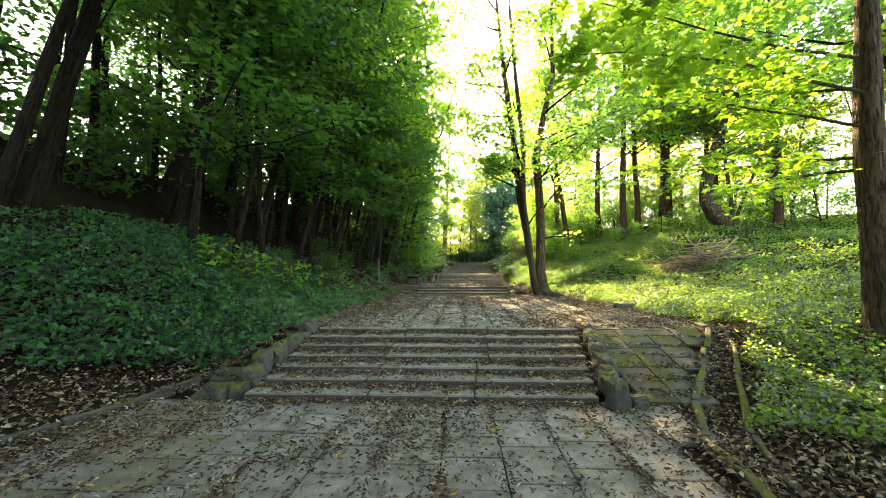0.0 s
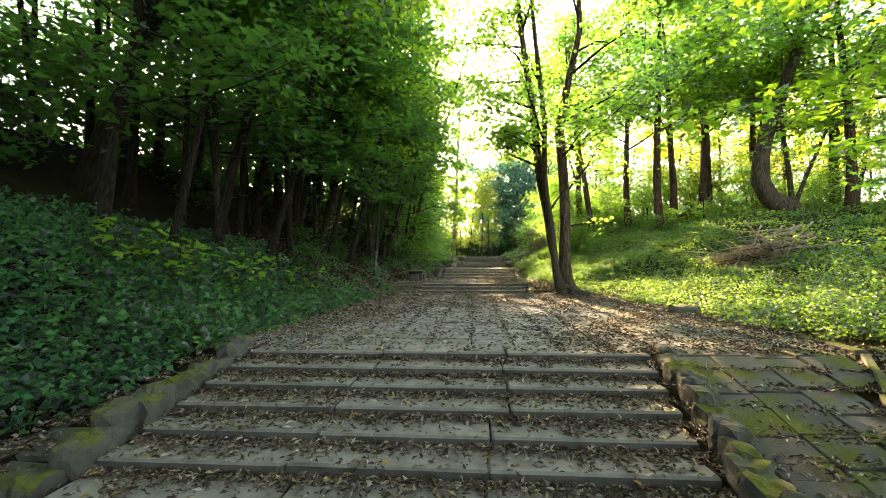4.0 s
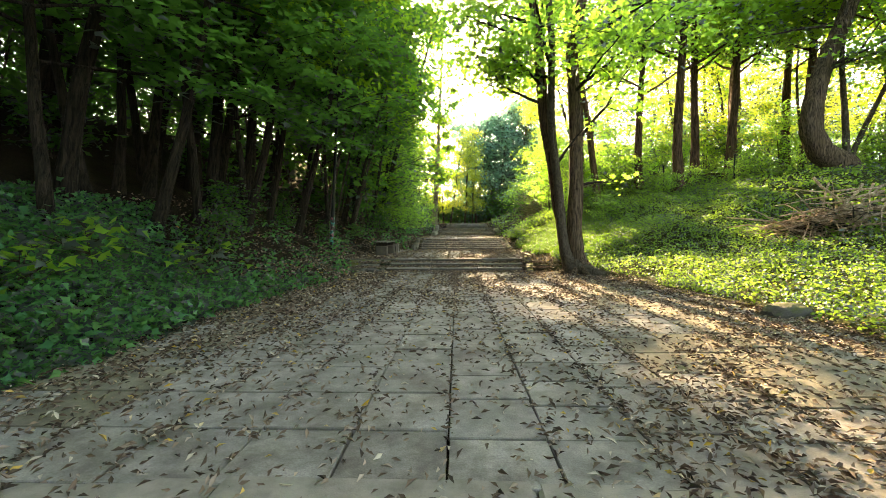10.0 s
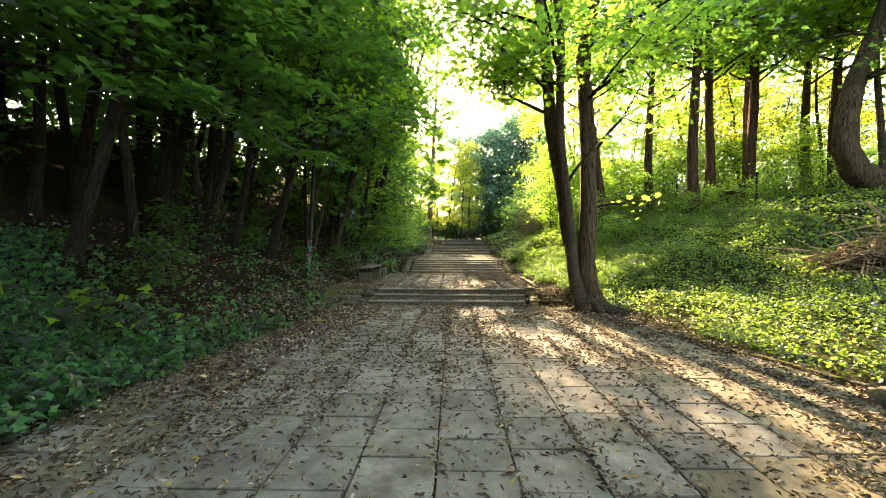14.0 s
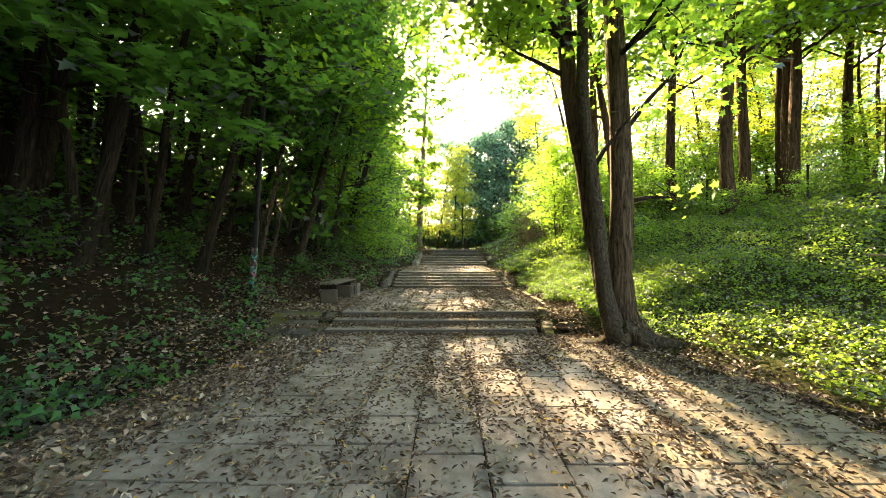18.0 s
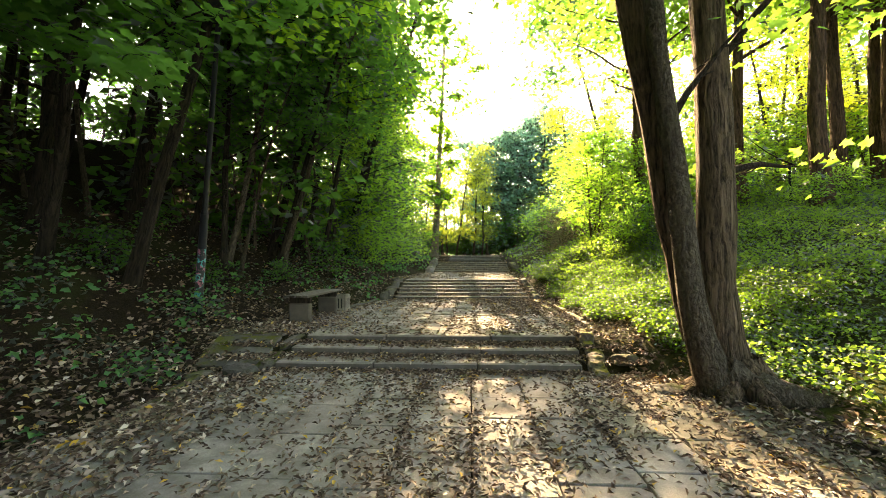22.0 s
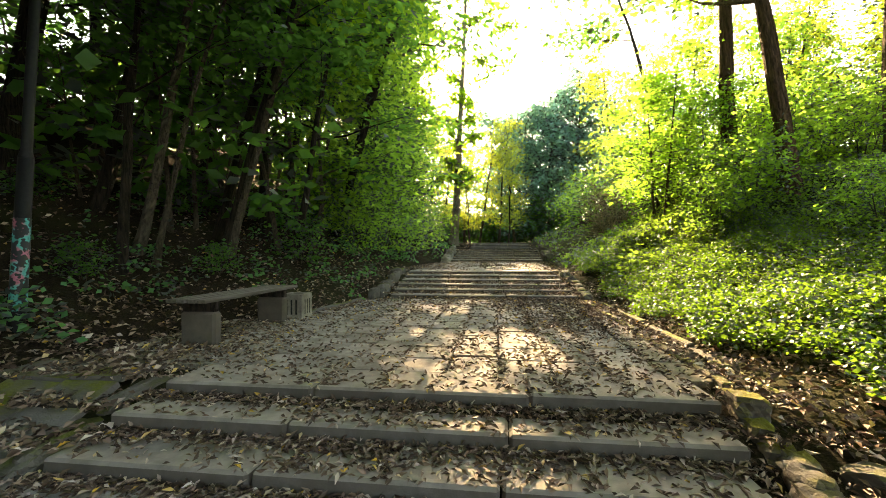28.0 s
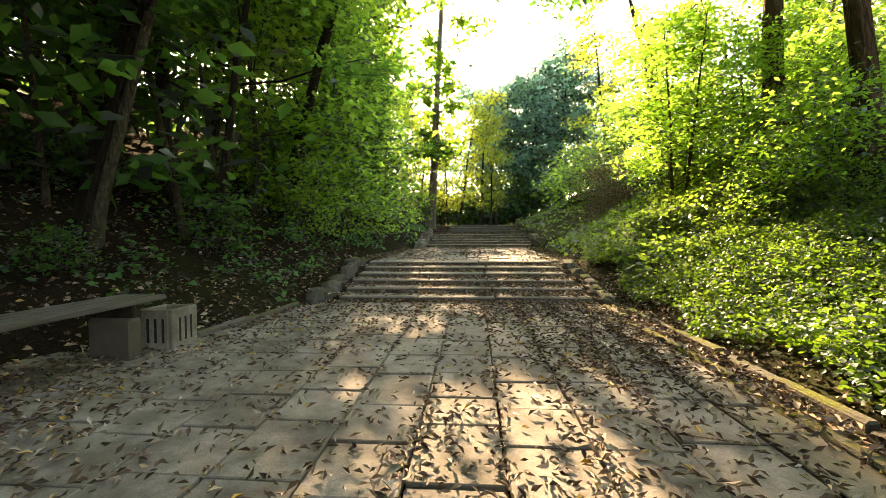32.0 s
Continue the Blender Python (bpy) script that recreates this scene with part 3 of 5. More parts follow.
# ---------------------------------------------------------------- side walls and kerbs
def rock_mesh(seed, sx, sy, sz, material, rough=0.16, square=0.84):
    bm = bmesh.new()
    bmesh.ops.create_icosphere(bm, subdivisions=3, radius=1.0)
    rng = random.Random(seed)
    off = Vector((rng.uniform(0, 50), rng.uniform(0, 50), rng.uniform(0, 50)))
    for v in bm.verts:
        c = v.co.copy()
        k = max(abs(c.x), abs(c.y), abs(c.z))
        c = c.lerp(c / k, square)
        c *= 1 + rough * noise.noise(c * 1.3 + off) + 0.1 * noise.noise(c * 3.1 + off) + 0.04 * noise.noise(c * 9 + off)
        v.co = Vector((c.x * sx / 2, c.y * sy / 2, c.z * sz / 2 + sz * 0.42))
    me = bpy.data.meshes.new("stone")
    bm.to_mesh(me)
    bm.free()
    me.materials.append(material)
    return me


def stone_wall(name, line, label, size=(0.32, 0.42, 0.3), seed=0, material=None, step=0.4, loose=0.04):
    """A low rubble wall along points x, y, z of its foot; each stone a part."""
    rnd = random.Random(seed)
    pts = [Vector(p) for p in line]
    root = holder(name, Matrix.Translation(pts[0]), label, "stone wall", "", "structure")
    shapes = [rock_mesh(seed * 31 + s, size[0] * rnd.uniform(0.85, 1.2), size[1] * rnd.uniform(0.85, 1.25), size[2] * rnd.uniform(0.8, 1.2), material or MOSSY, 0.26, 0.66) for s in range(6)]
    for a, b in zip(pts, pts[1:]):
        n = max(1, round((b - a).length / step))
        turn = math.degrees(math.atan2(b.y - a.y, b.x - a.x)) - 90
        for k in range(n):
            p = a.lerp(b, (k + 0.5) / n) - pts[0]
            put("stone", rnd.choice(shapes), root, pose(p.x + rnd.uniform(-loose, loose), p.y, p.z + rnd.uniform(-0.07, 0.03), rnd.uniform(-8, 8), rnd.uniform(-7, 7), turn + rnd.uniform(-10, 10)))
    return root


stone_wall("stair_wall_1", [(-3.3, 4.95, 0.0), (-3.2, 6.0, 0.24), (-3.14, 7.6, 0.55)], "mossy rubble wall beside the concrete steps", (0.25, 0.33, 0.34), 1, WALL, 0.23, 0.04)
stone_wall("stair_wall_2", [(2.04, 4.95, 0.02), (2.26, 6.2, 0.25), (2.5, 7.65, 0.5)], "rubble wall with bright green moss beside the steps", (0.25, 0.33, 0.32), 2, WALL, 0.22, 0.05)
stone_wall("stair_wall_3", [(-2.45, 18.95, 0.62), (-2.3, 20.2, 0.97)], "long sloping edging stones beside the short steps", (0.2, 0.66, 0.18), 3, MOSSY, 0.62, 0.02)
stone_wall("stair_wall_4", [(2.4, 18.85, 0.6), (2.5, 20.1, 0.95)], "mossy broken rubble edging beside the short steps", (0.19, 0.24, 0.17), 4, KERB, 0.17)
stone_wall("stair_wall_5", [(-2.0, 25.4, 1.03), (-1.98, 28.1, 1.52)], "stone edging up the side of the third flight", (0.22, 0.34, 0.24), 5, MOSSY, 0.3)
stone_wall("stair_wall_6", [(2.6, 25.5, 1.03), (2.48, 28.1, 1.5)], "mossy stone edging up the side of the third flight", (0.2, 0.34, 0.2), 6, MOSSY, 0.3)
stone_wall("stair_wall_7", [(-1.55, 34.8, 1.65), (-1.4, 37.2, 2.2)], "far stone edging of the fourth flight", (0.34, 0.6, 0.38), 7, STONE)
stone_wall("stair_wall_8", [(2.98, 34.8, 1.65), (2.95, 37.2, 2.2)], "far mossy edging of the fourth flight", (0.34, 0.6, 0.4), 8)


post = put("kerb_post", rock_mesh(55, 0.25, 0.28, 0.48, DARK_STONE, 0.12, 0.7), None, pose(2.0, 4.66, -0.04, 4, -5, 8))
tagged(post, "worn upright stone post at the foot of the steps", "stone post")


def kerb(name, line, label, wide=0.09, tall=0.16, seed=0, piece=0.8, material=KERB):
    """Kerb stones set end to end along points x, y, z of their foot."""
    rnd = random.Random(seed)
    pts = [Vector(p) for p in line]
    root = holder(name, Matrix.Translation(pts[0]), label, "kerb", "", "structure")
    shapes = []
    for s in range(4):
        bm = box_bm(wide, piece - 0.02, tall, (0, 0, 0), 0.015, 0.012, s + seed)
        me = bpy.data.meshes.new("kerb_stone")
        bm.to_mesh(me)
        bm.free()
        me.materials.append(material)
        shapes.append(me)
    for a, b in zip(pts, pts[1:]):
        n = max(1, round((b - a).length / piece))
        d = b - a
        turn = math.degrees(math.atan2(d.y, d.x)) - 90
        tilt = math.degrees(math.asin(d.z / d.length))
        for k in range(n):
            p = a.lerp(b, (k + 0.5) / n) - pts[0]
            ob = put("kerb_stone", rnd.choice(shapes), root, pose(p.x, p.y, p.z + rnd.uniform(-0.06, -0.01), tilt, rnd.uniform(-5, 5), turn + rnd.uniform(-2, 2)) @ Matrix.Diagonal((1, d.length / n / piece, 1, 1)))
    return root


kerb("kerb_1", [(2.53, 20.2, Z2 - 0.1), (2.5, 25.4, Z3 - 0.1)], "yellow-green mossy kerb along the paved landing", seed=1)
kerb("kerb_2", [(2.9, 20.2, Z2 - 0.14), (2.86, 25.4, Z3 - 0.12)], "mossy outer kerb half buried in the bank", seed=2, material=WALL)
kerb("kerb_3", [(2.2, 1.6, -0.08), (2.47, 3.0, -0.07), (2.56, 3.75, -0.06), (3.12, 4.9, -0.03), (3.65, 5.7, 0.19), (4.2, 6.5, 0.4), (4.75, 7.4, 0.62), (5.1, 8.8, 0.6), (5.3, 10.2, 0.58)], "mossy gutter kerb curving beside the steps", wide=0.095, tall=0.14, seed=3, piece=0.7, material=WALL)
kerb("kerb_4", [(2.6, 1.7, -0.12), (2.83, 2.85, -0.12), (2.93, 3.3, -0.12), (3.35, 4.25, -0.08), (4.2, 5.7, 0.17), (4.8, 6.7, 0.42), (5.3, 7.9, 0.6)], "outer gutter kerb half buried in leaf litter", wide=0.075, tall=0.13, seed=4, piece=0.7, material=WALL)
kerb("kerb_5", [(4.9, 11.5, 0.56), (5.1, 12.6, 0.56), (4.45, 15.4, 0.56), (3.95, 17.0, 0.56)], "broken mossy kerb at the edge of the bank", seed=5)
kerb("kerb_6", [(-5.35, 1.4, -0.08), (-5.05, 3.3, -0.08), (-4.6, 4.45, -0.08), (-4.05, 5.8, 0.1), (-3.55, 7.5, 0.5)], "sunken kerb at the foot of the herb bank", seed=6, material=MOSSY)
kerb("kerb_7", [(-3.55, 8.0, 0.54), (-3.55, 13.5, 0.54), (-2.9, 17.0, 0.54), (-3.05, 18.6, 0.6)], "sunken dark kerb below the herb bank", seed=7, material=MOSSY)
kerb("kerb_8", [(-2.5, 23.4, 1.0), (-2.15, 25.3, 1.05)], "dark kerb leading up to the third flight", seed=8, material=MOSSY)

# ---------------------------------------------------------------- bench, box, lamp post
def build_bench():
    root = holder("park_bench", pose(-2.75, 21.9, Z2), "backless park bench with grey planks on concrete legs", "bench")
    for k, y in enumerate((-0.8, 0.75)):
        bm = box_bm(0.44, 0.14, 0.4, (0, y, 0), 0.03, 0.006, k)
        part("leg", bm, BENCH_LEG, root, "weathered concrete leg")
        part("bracket", box_bm(0.42, 0.09, 0.12, (0, y, 0.4), 0.008, 0.003, k), BARK_DARK, root, "dark timber bracket under the seat")
    for k in range(4):
        bm = box_bm(0.1, 2.15, 0.045, (-0.19 + k * 0.127, 0.02, 0.52), 0.008, 0.003, k)
        part("seat_plank", bm, PLANK, root)
    return root


def build_box():
    root = holder("litter_box", pose(-2.58, 23.1, Z2 + 0.02), "low concrete litter box with upright slots", "litter box")
    for name, sx, sy, x, y in (("front_panel", 0.05, 0.36, 0.155, 0), ("back_panel", 0.05, 0.36, -0.155, 0), ("side_panel", 0.26, 0.05, 0, -0.155), ("side_panel", 0.26, 0.05, 0, 0.155)):
        part(name, box_bm(sx, sy, 0.4, (x, y, 0), 0.01, 0.003, 1), BOX, root)
    # Dark strips on the closed panels stand for the shade inside the slots.
    for k in range(3):
        part("slot", box_bm(0.01, 0.03, 0.24, (0.178, -0.08 + k * 0.08, 0.07), 0.002), DARK, root, "upright dark strip for the shade in a slot")
    for k in range(3):
        part("slot", box_bm(0.03, 0.01, 0.24, (-0.08 + k * 0.08, -0.178, 0.07), 0.002), DARK, root, "upright dark strip for the shade in a slot")
    return root


def build_lamp():
    x, y = -4.47, 20.5
    root = holder("lamp_post", pose(x, y, float(ground_z(x, y)) - 0.05, 0, 3.4, 0), "thin black lamp post with sprayed graffiti", "lamp post")
    v, f = tube([(0, 0, 0), (0, 0, 1.9)], [0.075, 0.07], 14)
    put("base_tube", mesh_from("base_tube", v, f, POLE, True), root)
    v, f = tube([(0, 0, 1.9), (0, 0, 1.98), (0, 0, 5.6)], [0.07, 0.05, 0.045], 14)
    put("pole", mesh_from("pole", v, f, POLE, True), root)
    v, f = tube([(0, 0, 0.25), (0, 0, 1.25)], [0.0755, 0.0735], 18)
    put("graffiti", mesh_from("graffiti", v, f, SCRAWL, True), root, None, "teal and pink sprayed scrawl")
    v, f = tube([(0, 0, 5.55), (0, 0, 5.6), (0, 0, 5.9), (0, 0, 5.98)], [0.06, 0.16, 0.2, 0.05], 14)
    put("lantern", mesh_from("lantern", v, f, POLE, True), root)


build_bench()
build_box()
build_lamp()
put_rock = put("boulder", rock_mesh(77, 0.75, 0.45, 0.32, DARK_STONE, 0.12, 0.3), None, pose(5.0, 12.1, 0.56, 0, 0, 15))
tagged(put_rock, "rounded grey boulder lying at the edge of the bank", "boulder")


# ---------------------------------------------------------------- trees
def gz(x, y):
    return float(ground_z(x, y))


def fork_tree():
    """The twin-stemmed tree beside the path."""
    rng = np.random.default_rng(5)
    root = holder("twin_tree", pose(3.73, 18.2, Z1 - 0.1), "tall twin-stemmed maple with deeply ridged bark beside the path", "tree")
    main = [(-0.05, -0.05, -0.15), (-0.22, -0.05, 0.15), (-0.34, -0.05, 0.42), (-0.44, -0.05, 0.75), (-0.52, -0.05, 1.2), (-0.58, -0.05, 1.74), (-0.66, -0.05, 2.75), (-0.75, -0.05, 3.43), (-0.83, -0.05, 4.1), (-0.88, -0.05, 4.8), (-0.86, 0.0, 7.0), (-1.17, 0.1, 10.6), (-1.4, 0.2, 14.0), (-1.5, 0.2, 17.5)]
    left = [(-0.42, 0.12, 0.7), (-0.47, 0.2, 1.2), (-0.51, 0.25, 1.75), (-0.61, 0.25, 2.1), (-0.69, 0.25, 2.8), (-0.78, 0.25, 3.5), (-0.93, 0.25, 4.3), (-1.04, 0.25, 5.0), (-1.22, 0.2, 7.0), (-1.69, 0.1, 10.6), (-2.0, 0.2, 14.0), (-2.2, 0.3, 18.0)]
    right = [(0.2, 0.15, -0.15), (0.12, 0.18, 0.12), (0.05, 0.2, 0.36), (-0.04, 0.2, 0.7), (-0.11, 0.2, 1.4), (-0.09, 0.2, 2.1), (-0.07, 0.2, 2.8), (-0.08, 0.2, 3.5), (-0.09, 0.2, 4.2), (-0.12, 0.2, 4.9), (-0.25, 0.1, 6.6), (0.0, 0.1, 8.0), (0.6, 0.1, 10.5), (0.58, 0.1, 13.7), (0.7, 0.0, 18.5)]
    put("stem", tubes_mesh("stem", [tube(main, [0.34, 0.25, 0.205, 0.165, 0.15, 0.14, 0.125, 0.115, 0.11, 0.11, 0.105, 0.09, 0.06, 0.03], 16, 0.035, rng)], BARK_SMOOTH), root, None, "smoother grey-brown front stem")
    put("stem", tubes_mesh("stem", [tube(left, [0.12, 0.14, 0.15, 0.15, 0.155, 0.16, 0.165, 0.165, 0.14, 0.11, 0.07, 0.03], 16, 0.035, rng)], BARK), root)
    put("stem", tubes_mesh("stem", [tube(right, [0.38, 0.3, 0.25, 0.235, 0.22, 0.215, 0.21, 0.2, 0.195, 0.19, 0.17, 0.14, 0.11, 0.08, 0.03], 18, 0.04, rng)], BARK), root)
    stems = [np.array(q) for q in (left, right, main)]

    def on_stem(at):
        spots = [np.array([np.interp(at[2], q[:, 2], q[:, 0]), np.interp(at[2], q[:, 2], q[:, 1]), at[2]]) for q in stems]
        return min(spots, key=lambda q: abs(q[0] - at[0]))

    for a in range(7):
        w = a * 0.9 + 0.3
        pts = [(0.12 * math.cos(w), 0.12 * math.sin(w), 0.5), (0.3 * math.cos(w), 0.28 * math.sin(w), 0.2), (0.55 * math.cos(w + 0.1), 0.5 * math.sin(w + 0.1), 0.06), (0.9 * math.cos(w + 0.2), 0.8 * math.sin(w + 0.2), -0.04)]
        put("root", tubes_mesh("root", [tube(pts, [0.12, 0.14, 0.1, 0.03], 8, 0.05, rng)], BARK), root)
    foot = [(-0.2, -0.12, 0.42), (0.2, -0.24, 0.2), (0.7, -0.3, 0.08), (1.25, -0.24, -0.04)]
    put("root", tubes_mesh("root", [tube(foot, [0.17, 0.17, 0.12, 0.04], 10, 0.05, rng)], BARK_SMOOTH), root, None, "thick surface root")
    sprays = []
    arms = [((-0.72, 0.12, 3.3), (0.75, 0.0, 0.9), 1.5), ((-1.0, 0.2, 5.2), (-0.9, -0.5, 0.25), 1.9), ((-1.0, 0.2, 5.7), (-0.8, -0.9, 0.2), 2.4), ((-0.9, 0.0, 5.9), (-0.9, 0.4, 0.3), 2.0), ((-0.2, 0.1, 5.5), (0.2, -1.0, 0.15), 2.2), ((-1.2, 0.2, 6.9), (-0.9, -0.3, 0.3), 2.6), ((-1.4, 0.2, 8.6), (-1.0, 0.6, 0.35), 3.4), ((-1.6, 0.2, 10.0), (-1.0, 0.2, 0.3), 3.6), ((-1.75, 0.2, 11.4), (-0.8, 0.8, 0.4), 3.4), ((-1.9, 0.2, 12.8), (-1.0, -0.1, 0.4), 3.2), ((-0.26, 0, 2.7), (1, 0.15, 0.3), 1.5), ((-0.3, 0, 4.0), (1, -0.1, 0.75), 3.2), ((-0.36, 0, 5.6), (1, -0.2, 0.5), 3.6), ((-1.05, 0.1, 5.9), (-0.8, -0.1, 0.5), 1.8), ((-0.2, 0, 6.8), (0.6, -0.8, 0.4), 3.2), ((-1.0, 0.1, 6.2), (-0.6, -0.9, 0.35), 3.0), ((-0.1, 0, 7.4), (1, 0.4, 0.5), 4.0), ((-1.3, 0.1, 7.5), (-0.8, 0.5, 0.6), 2.6), ((0.1, 0, 8.7), (0.5, -0.7, 0.5), 3.6), ((0.2, 0, 9.7), (0.7, 0.5, 0.5), 3.4), ((-1.5, 0.2, 9.0), (-0.6, -0.5, 0.6), 2.6), ((-0.2, 0.0, 6.9), (0.3, 0.9, 0.4), 3.0), ((0.32, 0.1, 11.0), (-0.3, -0.6, 0.6), 2.6), ((0.45, 0.1, 13.0), (0.4, 0.5, 0.7), 2.6), ((0.55, 0.1, 15.0), (0.3, -0.6, 0.7), 2.6), ((-2.0, 0.3, 13.8), (-0.5, 0.2, 0.7), 2.4), ((-2.08, 0.33, 15.5), (0.2, -0.5, 0.7), 2.2), ((-0.9, 0.45, 12.5), (0.2, 0.5, 0.7), 2.0), ((-1.68, 0.24, 10.3), (-0.4, 0.3, 0.8), 2.2), ((-1.68, 0.24, 10.5), (0.5, -0.5, 0.8), 2.2), ((-0.86, 0.3, 8.5), (-0.2, 0.6, 0.8), 2.4), ((0.4, 0.05, 12.0), (0.0, -0.2, 1.0), 1.6)]
    for at, way, reach in arms:
        at = on_stem(at)
        line = limb(at, way, reach, 0.1, rng, 7, 0.1)
        limbs = [tube(line, 0.055 * np.linspace(1, 0.15, 8), 7)]
        for q in range(5):
            tw = limb(line[rng.integers(3, 8)], rng.normal(0, 1, 3) * (1, 1, 0.3), reach * rng.uniform(0.25, 0.5), 0.15, rng, 4, 0.0)
            limbs.append(tube(tw, 0.014 * np.linspace(1, 0.2, 5), 4))
            if at[2] > 3.6:
                sprays.extend(tw[1:])
        sprays.extend(line[5:] if at[2] > 5.5 else line[7:])
        branch(limbs, BARK_DARK, root)
    sprays = np.array(sprays)
    n = 15000
    at = sprays[rng.integers(0, len(sprays), n)] + rng.normal(0, 1, (n, 3)) * (0.45, 0.45, 0.18)
    put("crown", leaf_mesh("crown", at, 0.16, LEAF_SUN, rng, 0.6, lobed=5), root)


fork_tree()

KINDS = {
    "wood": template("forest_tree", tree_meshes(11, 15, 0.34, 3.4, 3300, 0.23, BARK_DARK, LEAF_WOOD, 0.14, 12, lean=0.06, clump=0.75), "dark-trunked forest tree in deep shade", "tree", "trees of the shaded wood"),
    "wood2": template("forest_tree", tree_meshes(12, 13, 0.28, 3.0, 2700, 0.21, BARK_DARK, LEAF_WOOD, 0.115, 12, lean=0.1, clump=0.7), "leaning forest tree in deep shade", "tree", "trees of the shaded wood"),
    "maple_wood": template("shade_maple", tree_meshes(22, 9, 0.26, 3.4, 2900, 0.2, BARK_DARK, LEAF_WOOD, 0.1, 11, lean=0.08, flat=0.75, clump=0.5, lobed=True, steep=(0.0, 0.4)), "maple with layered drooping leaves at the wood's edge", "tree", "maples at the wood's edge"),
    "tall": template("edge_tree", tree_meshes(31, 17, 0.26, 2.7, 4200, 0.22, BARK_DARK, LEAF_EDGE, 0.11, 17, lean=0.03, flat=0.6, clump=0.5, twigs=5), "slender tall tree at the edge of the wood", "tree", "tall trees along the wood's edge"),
    # Added tree kind whose high crown blocks skylight, mostly out of view.
    "canopy": template("overhead_tree", tree_meshes(32, 20, 0.58, 6.0, 3800, 0.46, BARK_DARK, LEAF_WOOD, 0.2, 13, lean=0.02, flat=0.6, clump=1.0), "broad tree with a high crown, mostly added unseen to block skylight", "tree", "broad trees over the path"),
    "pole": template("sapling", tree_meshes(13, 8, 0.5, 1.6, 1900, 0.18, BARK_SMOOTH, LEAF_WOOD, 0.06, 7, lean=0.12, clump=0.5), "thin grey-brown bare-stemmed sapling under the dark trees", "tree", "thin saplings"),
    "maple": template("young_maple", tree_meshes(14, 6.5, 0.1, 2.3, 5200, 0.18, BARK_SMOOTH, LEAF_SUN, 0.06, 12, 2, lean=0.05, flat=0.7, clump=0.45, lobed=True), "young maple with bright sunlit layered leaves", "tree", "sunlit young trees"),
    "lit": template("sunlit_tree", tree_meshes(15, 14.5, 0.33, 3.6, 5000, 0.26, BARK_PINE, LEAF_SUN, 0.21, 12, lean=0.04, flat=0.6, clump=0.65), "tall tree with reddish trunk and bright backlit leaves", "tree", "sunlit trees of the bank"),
    "far": template("distant_tree", tree_meshes(16, 15, 0.02, 4.6, 5200, 0.42, BARK, LEAF_FAR, 0.2, 22, 1, clump=0.9, flat=0.3), "dense tree closing the view, its bluish-green leaves tinted as if by haze", "tree", "distant trees"),
    "birch": template("birch", tree_meshes(17, 11, 0.12, 2.1, 3400, 0.21, BARK_SMOOTH, LEAF_BIRCH, 0.12, 14, 1, lean=0.03, clump=0.5, flat=0.4), "slim yellow-green birch at the end of the walk", "tree", "birches"),
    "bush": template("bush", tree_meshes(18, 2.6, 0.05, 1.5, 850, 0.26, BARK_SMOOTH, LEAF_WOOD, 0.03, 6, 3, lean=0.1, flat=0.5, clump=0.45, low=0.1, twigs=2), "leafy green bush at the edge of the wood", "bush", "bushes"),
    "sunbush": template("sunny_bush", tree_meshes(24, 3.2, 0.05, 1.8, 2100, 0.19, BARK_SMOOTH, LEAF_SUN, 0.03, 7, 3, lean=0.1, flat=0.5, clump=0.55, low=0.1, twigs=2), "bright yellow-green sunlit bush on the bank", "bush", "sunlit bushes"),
    "dry": template("dry_bush", tree_meshes(19, 2.2, 0.05, 1.3, 2500, 0.07, TWIG, LEAF_DRY, 0.02, 12, 5, lean=0.2, flat=0.2, clump=0.25, twigs=8, low=0.05), "withered brown bush on the bank beside the steps", "bush", "withered bushes"),
    "seedling": template("seedling", tree_meshes(20, 0.8, 0.4, 0.4, 90, 0.13, BARK_SMOOTH, LEAF_SUN, 0.008, 6, 1, flat=0.7, clump=0.1, lobed=True), "small pale green maple seedling on the bank", "seedling", "maple seedlings"),
}
used = set()


def plant(kind, x, y, scale=1.0, turn=None, sink=0.0, lean=(0, 0), spin=random.Random(9)):
    a = spin.uniform(0, 360) if turn is None else turn
    m = Matrix.Translation((x, y, gz(x, y) - sink)) @ pose(0, 0, 0, lean[0], lean[1], 0) @ pose(0, 0, 0, 0, 0, a) 
    if kind in used:
        k = scale / KINDS[kind].scale[0]
        return copy_thing(KINDS[kind], m @ Matrix.Diagonal((k, k, k, 1)))
    used.add(kind)
    KINDS[kind].matrix_basis = m @ Matrix.Diagonal((scale, scale, scale, 1))
    return KINDS[kind]


rp = random.Random(21)
